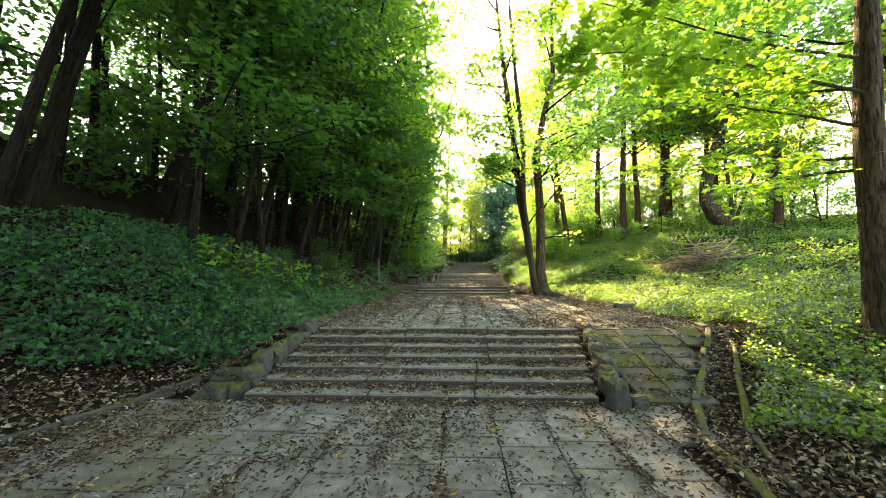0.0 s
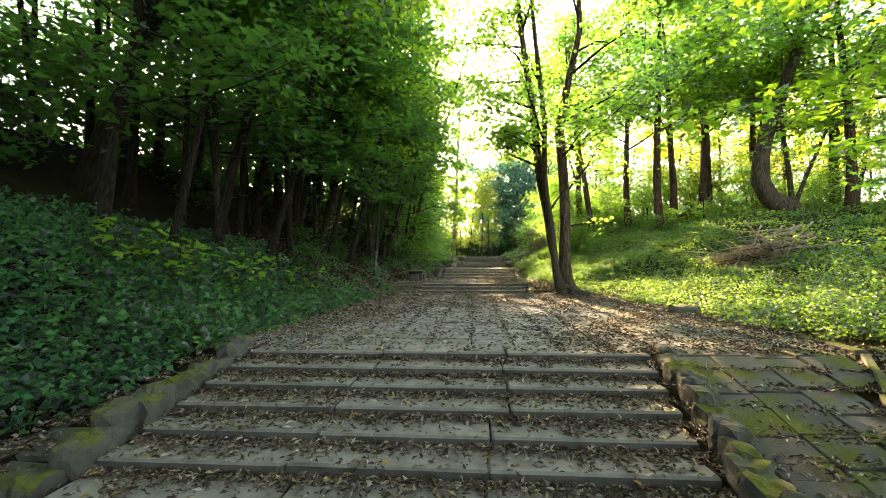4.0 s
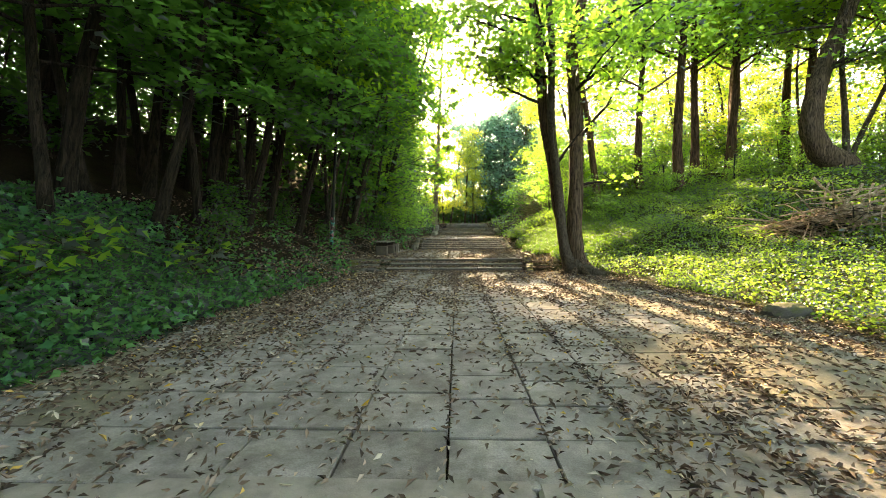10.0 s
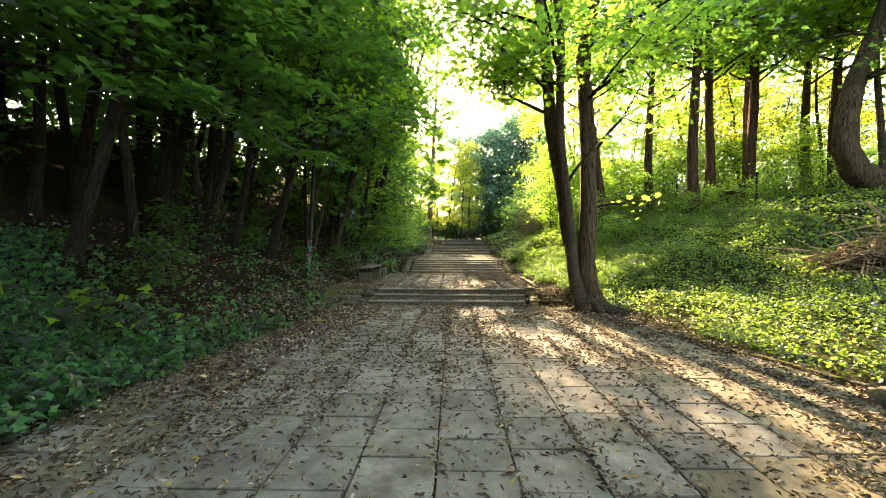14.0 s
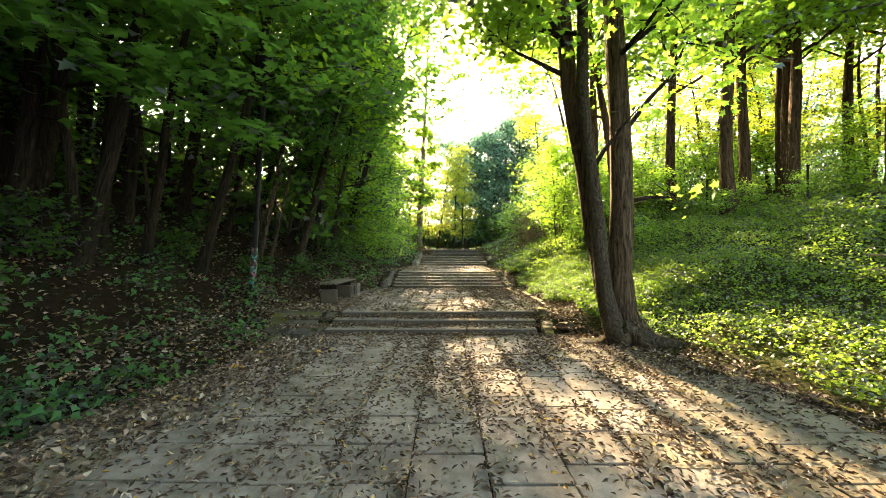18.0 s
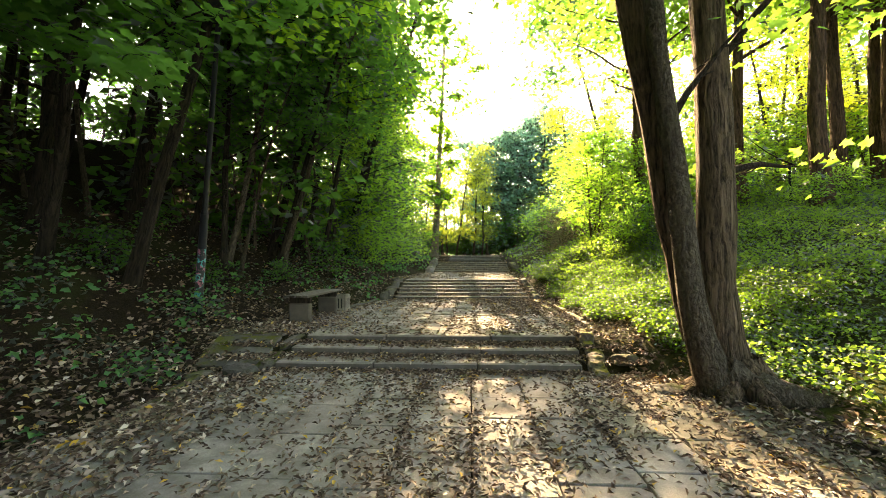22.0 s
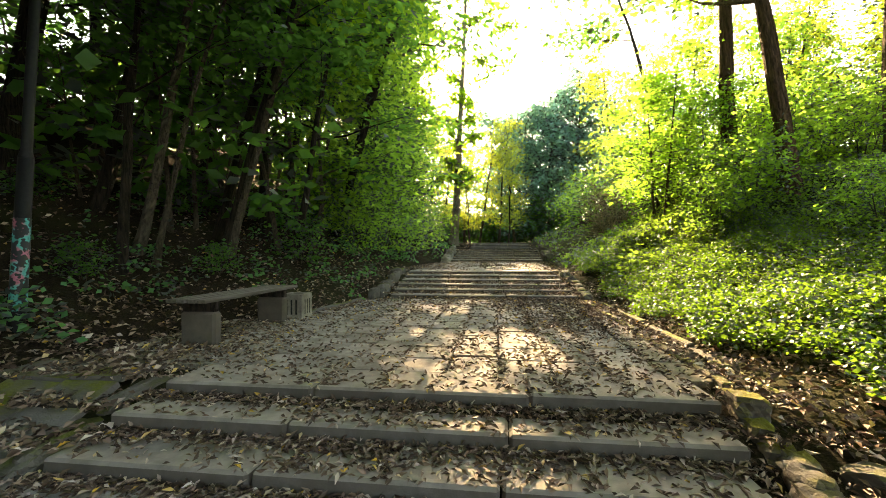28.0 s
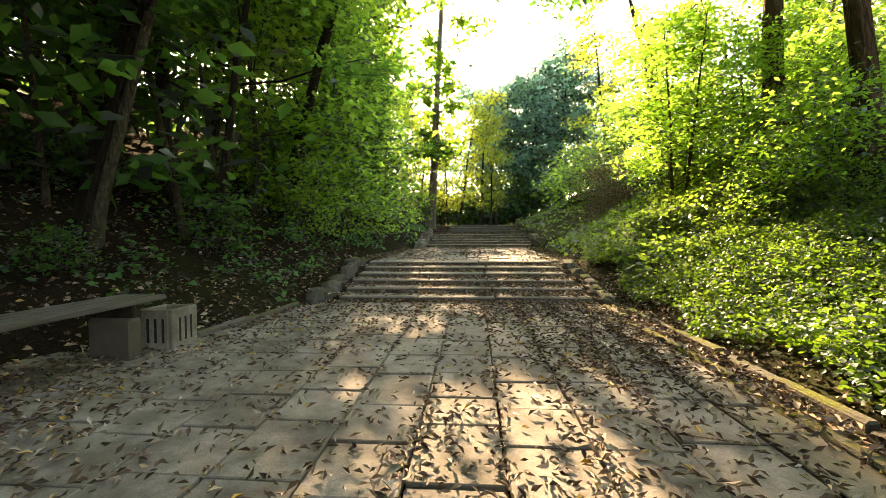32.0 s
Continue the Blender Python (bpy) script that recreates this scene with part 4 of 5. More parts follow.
# the dark wood up the left bank: trees that stand out singly, then the mass behind
for kind, x, y, s, lean in (("wood", -9.3, 12.5, 0.9, (0, 6)), ("wood2", -7.8, 12.6, 0.8, (0, 10)), ("wood", -7.8, 15.2, 0.75, (0, 3)), ("wood2", -6.7, 23.4, 0.8, (0, 4)), ("wood2", -5.2, 22.4, 0.75, (0, -4)),
                            ("pole", -5.5, 23.1, 1.5, (0, 20)), ("wood2", -4.8, 24.3, 0.8, (0, 8)), ("pole", -4.7, 24.4, 1.4, (0, 6)), ("pole", -4.45, 25.9, 1.1, (0, -2)), ("pole", -4.5, 27.0, 1.0, (0, 4)),
                            ("wood", -9.0, 6.5, 1.0, (0, 14)), ("pole", -5.0, 32.5, 1.0, (0, 8)), ("pole", -5.2, 33.0, 1.0, (0, 10)), ("wood", -6.6, 18.6, 0.85, (0, 8)), ("wood", -8.2, 10.4, 1.0, (0, 10)), ("wood2", -7.6, 15.9, 1.15, (0, 9)), ("wood", -7.2, 20.0, 1.0, (0, 6)), ("wood", -7.6, 27.5, 1.0, (0, 0)), ("wood2", -7.4, 33.0, 1.0, (0, 0)), ("wood", -7.6, 38.0, 1.0, (0, 0)), ("wood2", -8.6, 4.6, 1.1, (0, 6)), ("wood", -7.4, 13.4, 1.15, (0, 11)), ("wood", -7.0, 17.4, 1.15, (0, 10)), ("wood", -4.4, 29.5, 1.05, (0, 11)), ("wood2", -4.8, 33.8, 0.75, (0, 6)), ("wood2", -4.9, 26.2, 1.1, (0, 6)), ("wood", -12.5, 9.0, 1.1, (0, 4)), ("wood2", -14.0, 12.0, 1.15, (0, 0)), ("wood", -12.0, 4.6, 1.1, (0, 6)), ("wood2", -11.0, 14.0, 1.1, (0, 4)), ("wood", -10.5, 10.0, 1.0, (0, 4)), ("wood2", -11.4, 6.6, 1.0, (0, 4)), ("wood", -10.6, 17.0, 1.0, (0, 4)), ("wood2", -6.0, 35.5, 0.9, (0, 0)), ("wood", -6.0, 40.5, 0.95, (0, 0)), ("wood2", -6.2, 46.0, 0.9, (0, 0))):
    plant(kind, x, y, s, lean=lean)
for k in range(22):
    y = 0.0 + 2.4 * k + rp.uniform(-0.8, 0.8)
    x = float(step_at(LEFT, y)) - rp.choice((7.0, 9.0, 11.0, 14.0)) - rp.uniform(0, 1.5)
    plant(rp.choice(("wood", "wood2", "wood2")), x, y, rp.uniform(0.85, 1.15))
for k in range(9):
    plant(rp.choice(("wood", "wood2")), -13.5 - 2.5 * (k % 3) + rp.uniform(-1, 1), 14.0 + 3.3 * k + rp.uniform(-0.8, 0.8), rp.uniform(0.9, 1.1))
# slender trees that lean out over the path along the edge of the wood
for x, y, s, lean in ((-6.4, 14.5, 1.08, 17), (-6.0, 17.5, 1.08, 16), (-5.6, 20.3, 1.08, 14), (-5.2, 24.8, 1.0, 14), (-5.2, 27.6, 0.95, 8), (-4.5, 30.4, 0.95, 6), (-5.0, 33.2, 0.88, 3), (-4.3, 36.2, 0.88, 5), (-5.1, 39.6, 0.78, 1), (-5.2, 42.6, 0.8, 0), (-5.2, 45.5, 0.85, 0), (-6.5, 31.5, 1.0, 3), (-6.6, 37.5, 1.0, 2), (-6.8, 43.5, 1.0, 2)):
    plant("tall", x, y, s, lean=(0, lean))
# added high crowns, mostly unseen, that block skylight over and behind the walk
for x, y, s, lean in ((-8.6, -6.0, 1.0, 14), (-8.2, -1.5, 1.0, 14), (-8.6, 3.0, 1.0, 15), (8.6, -7.0, 1.0, -14), (9.0, -2.5, 1.0, -15), (10.2, 1.5, 1.0, -16), (-2.5, -12.0, 1.0, 4), (3.5, -12.5, 1.05, -4), (-7.5, -14.0, 1.05, 4), (8.5, -14.0, 1.0, -4), (0.5, -18.0, 1.1, 0), (-8.9, 7.0, 1.0, 18), (-9.2, 11.0, 1.0, 18), (-9.6, 15.0, 1.0, 16), (-10.0, 20.5, 0.9, 12), (-7.6, 22.6, 0.9, 4), (-8.0, 18.2, 0.95, 6), (-9.4, 28.5, 0.85, 8), (-6.6, -9.5, 1.0, 16), (6.6, -10.0, 1.0, -14), (13.0, -1.0, 1.0, -8)):
    plant("canopy", x, y, s, lean=(0, lean))
for x, y, s in ((-6.6, 10.5, 1.0), (-6.1, 17.6, 1.0), (-4.3, 26.4, 0.95), (-7.4, 14.0, 1.1), (-7.0, 26.5, 1.1)):
    plant("maple_wood", x, y, s)
# growth along the crest of the bank, with the sky behind it
for k in range(18):
    y = 0.5 + 1.6 * k + rp.uniform(-0.7, 0.7)
    plant("bush", float(step_at(LEFT, y)) - rp.uniform(7.5, 10.0), y, rp.uniform(0.8, 1.1) if y < 15 else rp.uniform(0.8, 1.2) if y < 22 else rp.uniform(0.5, 0.8))
for x, y, s in ((-6.9, 9.2, 1.15), (-6.6, 12.4, 1.1), (-6.3, 15.8, 1.1), (-6.2, 19.2, 1.1), (-9.0, 18.0, 1.2), (-8.2, 16.5, 1.1), (-10.4, 12.4, 1.15), (-9.8, 8.4, 1.1), (-8.6, 20.6, 1.1), (-9.0, 24.0, 1.2)    ):
    plant("maple_wood", x, y, s, lean=(0, 6))
for k in range(20):
    y = 21.0 + 1.0 * k + rp.uniform(-0.4, 0.4)
    x = float(step_at(LEFT, y)) - rp.uniform(2.2, 5.0)
    plant("pole", x, y, rp.uniform(0.7, 1.1) * (1.0 if y < 27 else 0.85), lean=(0, rp.uniform(-4, 12)))
for k in range(14):
    y = 24.0 + 1.7 * k + rp.uniform(-0.8, 0.8)
    plant("bush", float(step_at(LEFT, y)) - rp.choice((3.5, 5.0, 7.0)) - rp.uniform(0, 1.0), y, rp.uniform(1.0, 1.5))
for x, y, s in ((-9.0, 15.0, 0.6), (-8.5, 20.0, 0.7), (-6.2, 17.0, 0.45), (-5.4, 15.0, 0.4), (-9.5, 9.0, 0.7)):
    plant("bush", x, y, s)
for k in range(12):
    y = 20.5 + 1.1 * k + rp.uniform(-0.3, 0.3)
    plant("bush", float(step_at(LEFT, y)) - rp.uniform(1.6, 5.0), y, rp.uniform(0.22, 0.45))
for x, y in ((-5.3, 9.0), (-5.6, 9.6), (-5.0, 10.4), (-5.2, 11.6), (-6.0, 8.6), (-4.6, 13.0)):
    plant("seedling", x, y, rp.uniform(1.3, 1.8))
# added behind and beside the start, out of view, to block skylight
for kind, x, y, s, lean in (("wood", -6.4, -2.5, 1.2, (0, 12)), ("wood", -7.0, 0.8, 1.2, (0, 10)), ("wood", 6.8, -5.0, 1.25, (0, -14)), ("wood2", -5.8, -6.5, 1.25, (0, 14)), ("wood2", 7.4, 1.6, 1.15, (0, -10))):
    plant(kind, x, y, s, lean=lean)
for k in range(8):
    plant("wood", -14 + 3.8 * k + rp.uniform(-1, 1), rp.uniform(-13, -8), rp.uniform(1.0, 1.2))
for k in range(5):
    plant("maple_wood", -12 + 6.0 * k + rp.uniform(-1, 1), rp.uniform(-17, -11), rp.uniform(1.0, 1.3))
for k in range(7):
    plant("bush", -13 + 3.9 * k + rp.uniform(-0.6, 0.6), rp.uniform(-10, -7), rp.uniform(1.2, 1.8))
for x, y, s in ((8.3, 0.5, 1.1), (-7.4, 1.0, 1.1), (5.8, -3.0, 1.15), (-5.6, -4.0, 1.15), (1.5, -7.5, 1.1)):
    plant("wood", x, y, s)
for k in range(6):
    plant("maple_wood", -15 + 5.4 * k + rp.uniform(-0.8, 0.8), rp.uniform(-22, -18), rp.uniform(1.1, 1.4))
# large bushes beyond the crest of the left bank
for k in range(5):
    plant("bush", -12.5 - rp.uniform(-1.5, 1.5), 14.5 + 4.2 * k, rp.uniform(1.5, 1.9))
# growth beside the upper steps, its sunlight put in by the brighter leaf colour
for kind, x, y, s in (("maple", -4.9, 28.6, 1.15), ("maple", -4.0, 31.0, 1.0), ("maple", -4.4, 34.4, 1.0), ("maple", -4.4, 38.5, 0.9), ("sunbush", -3.6, 28.5, 0.6), ("sunbush", -3.3, 30.5, 0.7), ("sunbush", -3.1, 32.8, 0.7), ("sunbush", -4.5, 30.0, 0.9), ("sunbush", -4.2, 34.0, 0.9), ("sunbush", -3.3, 36.2, 0.7), ("sunbush", -3.1, 40.0, 0.75)):
    plant(kind, x, y, s)
# right bank; wood and wood2 are added out of view to shade the start
for kind, x, y, s, lean in (("lit", 11.1, 25.4, 1.0, (0, 0)), ("lit", 12.3, 24.9, 1.05, (0, 2)), ("lit", 6.9, 28.3, 1.0, (0, -3)), ("lit", 7.0, 26.4, 0.9, (0, -8)), ("lit", 16.0, 20.5, 1.0, (0, 0)), ("lit", 16.5, 27.0, 1.0, (0, 0)), ("lit", 20.0, 17.5, 1.1, (0, 0)), ("lit", 14.2, 27.5, 1.0, (0, 0)), ("maple", 6.3, 28.2, 0.45, (0, 0)), ("lit", 10.0, 24.6, 1.1, (0, 0)), ("lit", 13.4, 26.2, 1.1, (0, 0)), ("lit", 9.0, 26.3, 0.95, (0, 0)), ("lit", 15.4, 24.4, 1.0, (0, 0)), ("lit", 17.8, 23.4, 1.05, (0, 0)), ("lit", 16.0, 33.0, 0.75, (0, 0)), ("wood", 9.6, 7.6, 1.05, (0, -6)), ("wood2", 7.6, -1.2, 1.1, (0, -8)),
                            ("canopy", 11.0, 41.5, 0.85, (0, -9)), ("maple", 11.0, 33.5, 1.0, (0, 0)), ("maple", 5.6, 29.6, 0.75, (0, 0)), ("maple", 6.0, 30.6, 0.7, (0, 0)), ("maple", 6.4, 32.5, 0.5, (0, 0)), ("maple", 6.6, 37.0, 0.6, (0, 0)), ("maple", 18.0, 20.0, 0.8, (0, 0)), ("maple", 15.4, 25.8, 0.5, (0, 0))):
    plant(kind, x, y, s, lean=lean)
for x, y, s in ((5.3, 34.0, 1.0), (5.9, 34.8, 1.0), (4.9, 33.2, 0.6)):
    plant("dry", x, y, s)
# the far end of the walk
for x, y, s in ((-3.4, 47.5, 0.72), (-0.6, 49.0, 0.85), (0.9, 51.0, 0.95), (-2.0, 51.5, 0.85), (-4.6, 49.0, 0.8), (2.3, 52.0, 1.0), (-1.2, 46.5, 0.55), (1.6, 47.5, 0.6), (-6.4, 46.0, 0.85), (-7.8, 50.0, 0.9)):
    plant("birch", x, y, s)
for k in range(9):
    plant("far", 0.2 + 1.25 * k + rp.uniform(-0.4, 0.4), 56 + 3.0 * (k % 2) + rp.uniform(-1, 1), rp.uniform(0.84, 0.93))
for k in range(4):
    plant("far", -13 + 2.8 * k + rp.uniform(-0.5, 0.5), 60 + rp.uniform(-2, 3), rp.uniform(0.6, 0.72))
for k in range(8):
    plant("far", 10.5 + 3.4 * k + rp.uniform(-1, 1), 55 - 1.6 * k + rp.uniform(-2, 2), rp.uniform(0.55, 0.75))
for k in range(9):
    plant("bush", -4 + 1.3 * k + rp.uniform(-0.6, 0.6), 53.5 + rp.uniform(-1, 3), rp.uniform(1.0, 1.5))
for k in range(13):
    plant("birch", 8.5 + 1.9 * k + rp.uniform(-0.6, 0.6), 43.0 - 0.5 * k + 2.0 * (k % 2) + rp.uniform(-1, 1), rp.uniform(0.85, 1.02))
for k in range(12):
    plant("bush", -3.5 + 0.95 * k + rp.uniform(-0.3, 0.3), 55.5 + rp.uniform(-0.5, 0.5), rp.uniform(0.9, 1.3))
for x, y, s in ((11.4, 33.5, 0.7), (13.2, 30.5, 0.8), (14.6, 33.0, 0.9), (15.2, 29.5, 0.75), (17.0, 31.0, 0.95), (17.6, 27.5, 0.8), (19.4, 29.0, 0.95), (19.8, 24.6, 0.85), (21.6, 26.6, 0.95), (22.2, 21.8, 0.85), (24.4, 24.0, 0.95), (25.0, 19.5, 0.9), (23.0, 30.0, 1.0)):
    plant("birch", x, y, s)
# low sunlit growth along the crest of the bank and beyond it
for k in range(22):
    x = 8.5 + 0.95 * k + rp.uniform(-0.5, 0.5)
    plant("sunbush", x, 29.5 + 5.0 * (k % 3) + rp.uniform(-1.5, 1.5), rp.uniform(0.4, 0.7))
for k in range(8):
    plant("lit", 19 + 2.2 * k + rp.uniform(-1, 1), 15 + 2.0 * (k % 5) + rp.uniform(-1, 1), rp.uniform(0.9, 1.15))
for x, y, s in ((6.0, 31.5, 0.7), (8.8, 28.8, 0.4), (5.4, 40.0, 0.9), (6.0, 43.0, 1.0), (6.2, 26.2, 0.55), (7.4, 26.9, 0.6), (8.5, 26.6, 0.55), (9.3, 28.4, 0.7), (10.8, 28.6, 0.75), (12.4, 28.8, 0.8), (14.0, 29.6, 0.9), (15.6, 29.2, 0.9), (8.0, 29.4, 0.8), (6.6, 23.8, 0.35), (9.4, 24.4, 0.34), (10.4, 24.6, 0.36), (11.8, 23.6, 0.35), (13.0, 24.2, 0.45), (14.6, 22.6, 0.5), (15.8, 21.8, 0.5), (17.0, 22.5, 0.6), (18.5, 19.0, 0.6), (5.6, 26.4, 0.42), (5.9, 27.8, 0.5)):
    plant("sunbush", x, y, s)


def tall_birch():
    """The straight birch beside the far steps."""
    rng = np.random.default_rng(47)
    x, y = -2.0, 42.7
    root = holder("tall_birch", pose(x, y, gz(x, y) - 0.1, 0, 5.5, 0), "tall straight birch with thin leaf sprays beside the steps", "tree")
    axis = limb((0, 0, -0.1), (0.0, 0.0, 1), 18.5, 0.012, rng, 14, 0.05)
    put("trunk", tubes_mesh("trunk", [tube(axis, 0.25 * np.linspace(1, 0.3, 15) * np.array([1.35] + [1.0] * 14), 12, 0.03, rng)], BARK_PALE), root)
    sprays = []
    for k in range(26):
        at = axis[3 + k * 11 // 26]
        line = limb(at, (math.cos(k * 2.4), math.sin(k * 2.4), 0.35), rng.uniform(0.7, 1.8) + 1.5 * (k > 11), 0.12, rng, 5, 0.0)
        wood = [tube(line, 0.03 * np.linspace(1, 0.2, 6), 5)]
        for q in range(4):
            tw = limb(line[rng.integers(2, 6)], rng.normal(0, 1, 3) * (1, 1, 0.3) + (0, 0, -0.3), rng.uniform(0.4, 0.9), 0.12, rng, 3, -0.2)
            wood.append(tube(tw, 0.008 * np.linspace(1, 0.3, 4), 3))
            sprays.extend(tw[1:])
        branch(wood, BARK_SMOOTH, root)
        sprays.extend(line[3:])
    sprays = np.array(sprays)
    at = sprays[rng.integers(0, len(sprays), 7000)] + rng.normal(0, 1, (7000, 3)) * (0.2, 0.2, 0.14)
    put("crown", leaf_mesh("crown", at, 0.25, LEAF_EDGE, rng, 0.4), root)


tall_birch()


def bent_tree():
    """The old tree whose foot sweeps sideways before it climbs."""
    rng = np.random.default_rng(8)
    x, y = 14.0, 21.6
    root = holder("bent_tree", pose(x, y, gz(x, y) - 0.15), "old thick tree with a swept crooked foot", "tree")
    main = [(0.5, 0, -0.2), (0.25, 0, 0.35), (-0.5, 0, 0.85), (-0.85, 0, 1.6), (-0.8, 0, 2.6), (-0.45, 0.1, 3.8), (0.2, 0.1, 5.4), (1.0, 0.2, 7.5), (1.5, 0.2, 10.0), (1.7, 0.2, 13.0)]
    put("trunk", tubes_mesh("trunk", [tube(main, [0.62, 0.5, 0.42, 0.36, 0.32, 0.29, 0.26, 0.2, 0.12, 0.04], 14, 0.04, rng)], BARK), root)
    for way, r in (((0.05, 0.0, 1), 0.13), ((0.35, 0.1, 1), 0.1)):
        line = limb((0.55, 0.1, 0.0), way, 9.0, 0.04, rng, 9, 0.1)
        put("stem", tubes_mesh("stem", [tube(line, r * np.linspace(1, 0.2, 10), 9)], BARK_SMOOTH), root)
    sprays = []
    for k in range(12):
        at = np.array(main[5 + k % 5])
        line = limb(at, (math.cos(k * 2.4), math.sin(k * 2.4), 0.4), rng.uniform(2, 4), 0.12, rng, 6, 0.1)
        wood = [tube(line, 0.06 * np.linspace(1, 0.15, 7), 6)]
        for q in range(4):
            tw = limb(line[rng.integers(2, 7)], rng.normal(0, 1, 3) * (1, 1, 0.3), rng.uniform(0.6, 1.6), 0.15, rng, 4, 0)
            wood.append(tube(tw, 0.015 * np.linspace(1, 0.2, 5), 4))
            sprays.extend(tw[1:])
        branch(wood, BARK_SMOOTH, root)
    sprays = np.array(sprays)
    at = sprays[rng.integers(0, len(sprays), 7000)] + rng.normal(0, 1, (7000, 3)) * (0.5, 0.5, 0.2)
    put("crown", leaf_mesh("crown", at, 0.2, LEAF_SUN, rng, 0.6), root)


def edge_tree():
    """The dark trunk by the gutter, with a maple branch reaching over the path."""
    rng = np.random.default_rng(18)
    x, y = 6.95, 6.3
    root = holder("edge_maple", pose(x, y, gz(x, y) - 0.1), "dark maple trunk with a leafy branch reaching over", "tree")
    main = limb((0, 0, -0.1), (0.02, 0.0, 1), 13, 0.02, rng, 12, 0.05)
    put("trunk", tubes_mesh("trunk", [tube(main, 0.26 * np.linspace(1, 0.2, 13), 14, 0.03, rng)], BARK), root)
    sprays = []
    arms = [((0, 0, 4.3), (-5.3, -2.6, -0.7), 6.1), ((0, 0, 4.9), (-4.6, -1.3, -0.4), 5.6), ((0, 0, 3.2), (-1, 0.55, 0.05), 3.4), ((0, 0, 3.7), (-0.9, 0.1, 0.25), 3.2), ((0, 0, 4.4), (-0.7, 0.9, 0.2), 3.6), ((0, 0, 3.0), (-0.3, 1, 0.1), 3.0), ((0, 0, 5.0), (0.9, 0.4, 0.3), 3.5), ((0, 0, 6.0), (-0.8, 0.4, 0.4), 3.5), ((0, 0, 7.5), (0.2, 0.9, 0.4), 3.2), ((0, 0, 8.5), (-0.5, -0.8, 0.4), 3.0)]
    for at, way, reach in arms:
        line = limb(at, way, reach, 0.05, rng, 7, 0.0)
        wood = [tube(line, 0.032 * np.linspace(1, 0.15, 8), 6)]
        for q in range(6):
            tw = limb(line[rng.integers(2, 8)], rng.normal(0, 1, 3) * (1, 1, 0.15) + (-0.2, 0.2, -0.05), rng.uniform(0.5, 1.4), 0.12, rng, 5, -0.1)
            wood.append(tube(tw, 0.008 * np.linspace(1, 0.3, 6), 4))
            sprays.extend(tw[1:])
            if reach > 5:
                sprays.extend(tw[2:])
        sprays.extend(line[4:])
        branch(wood, BARK_SMOOTH, root)
    sprays = np.array(sprays)
    at = sprays[rng.integers(0, len(sprays), 5600)] + rng.normal(0, 1, (5600, 3)) * (0.26, 0.26, 0.07)
    at = at[(at[:, 2] > 2.2) & (at[:, 0] + x > 1.2)]
    put("crown", leaf_mesh("crown", at, 0.15, LEAF_EDGE, rng, 0.75, lobed=5), root)


def drooping_maple():
    """The maple at the wood's edge whose layered sprays hang towards the path."""
    rng = np.random.default_rng(71)
    x, y = -7.0, 17.6
    root = holder("drooping_maple", pose(x, y, gz(x, y) - 0.1), "maple with long layered sprays drooping towards the path", "tree")
    main = limb((0, 0, -0.1), (0.22, -0.05, 1), 9.5, 0.03, rng, 10, 0.05)
    put("trunk", tubes_mesh("trunk", [tube(main, 0.15 * np.linspace(1, 0.25, 11), 12, 0.03, rng)], BARK_DARK), root)
    sprays = []
    for k in range(13):
        at = main[3 + k // 2]
        turn = -0.9 + 1.7 * ((k * 0.618) % 1.0)
        line = limb(at, (math.cos(turn), math.sin(turn), 0.3), rng.uniform(3.0, 4.6) - 0.12 * k, 0.07, rng, 8, -0.28)
        wood = [tube(line, 0.04 * np.linspace(1, 0.12, 9), 6)]
        for q in range(5):
            tw = limb(line[rng.integers(2, 9)], rng.normal(0, 1, 3) * (1, 1, 0.1) + (0.5, -0.1, -0.12), rng.uniform(0.9, 1.9), 0.1, rng, 4, -0.2)
            wood.append(tube(tw, 0.008 * np.linspace(1, 0.3, 5), 3))
            sprays.extend(tw[1:])
        sprays.extend(line[4:])
        branch(wood, BARK_DARK, root)
    sprays = np.array(sprays)
    at = sprays[rng.integers(0, len(sprays), 5200)] + rng.normal(0, 1, (5200, 3)) * (0.24, 0.24, 0.06)
    put("crown", leaf_mesh("crown", at, 0.19, LEAF_WOOD, rng, 0.78, lobed=5), root)

# more of the wood far up the bank
for kind, x, y, s in (("maple_wood", -9.6, 22.6, 1.15), ("wood2", -11.5, 24.0, 1.1), ("wood", -10.2, 26.5, 1.05), ("maple_wood", -8.8, 26.0, 1.1), ("maple_wood", -9.8, 30.0, 1.1)):
    plant(kind, x, y, s)


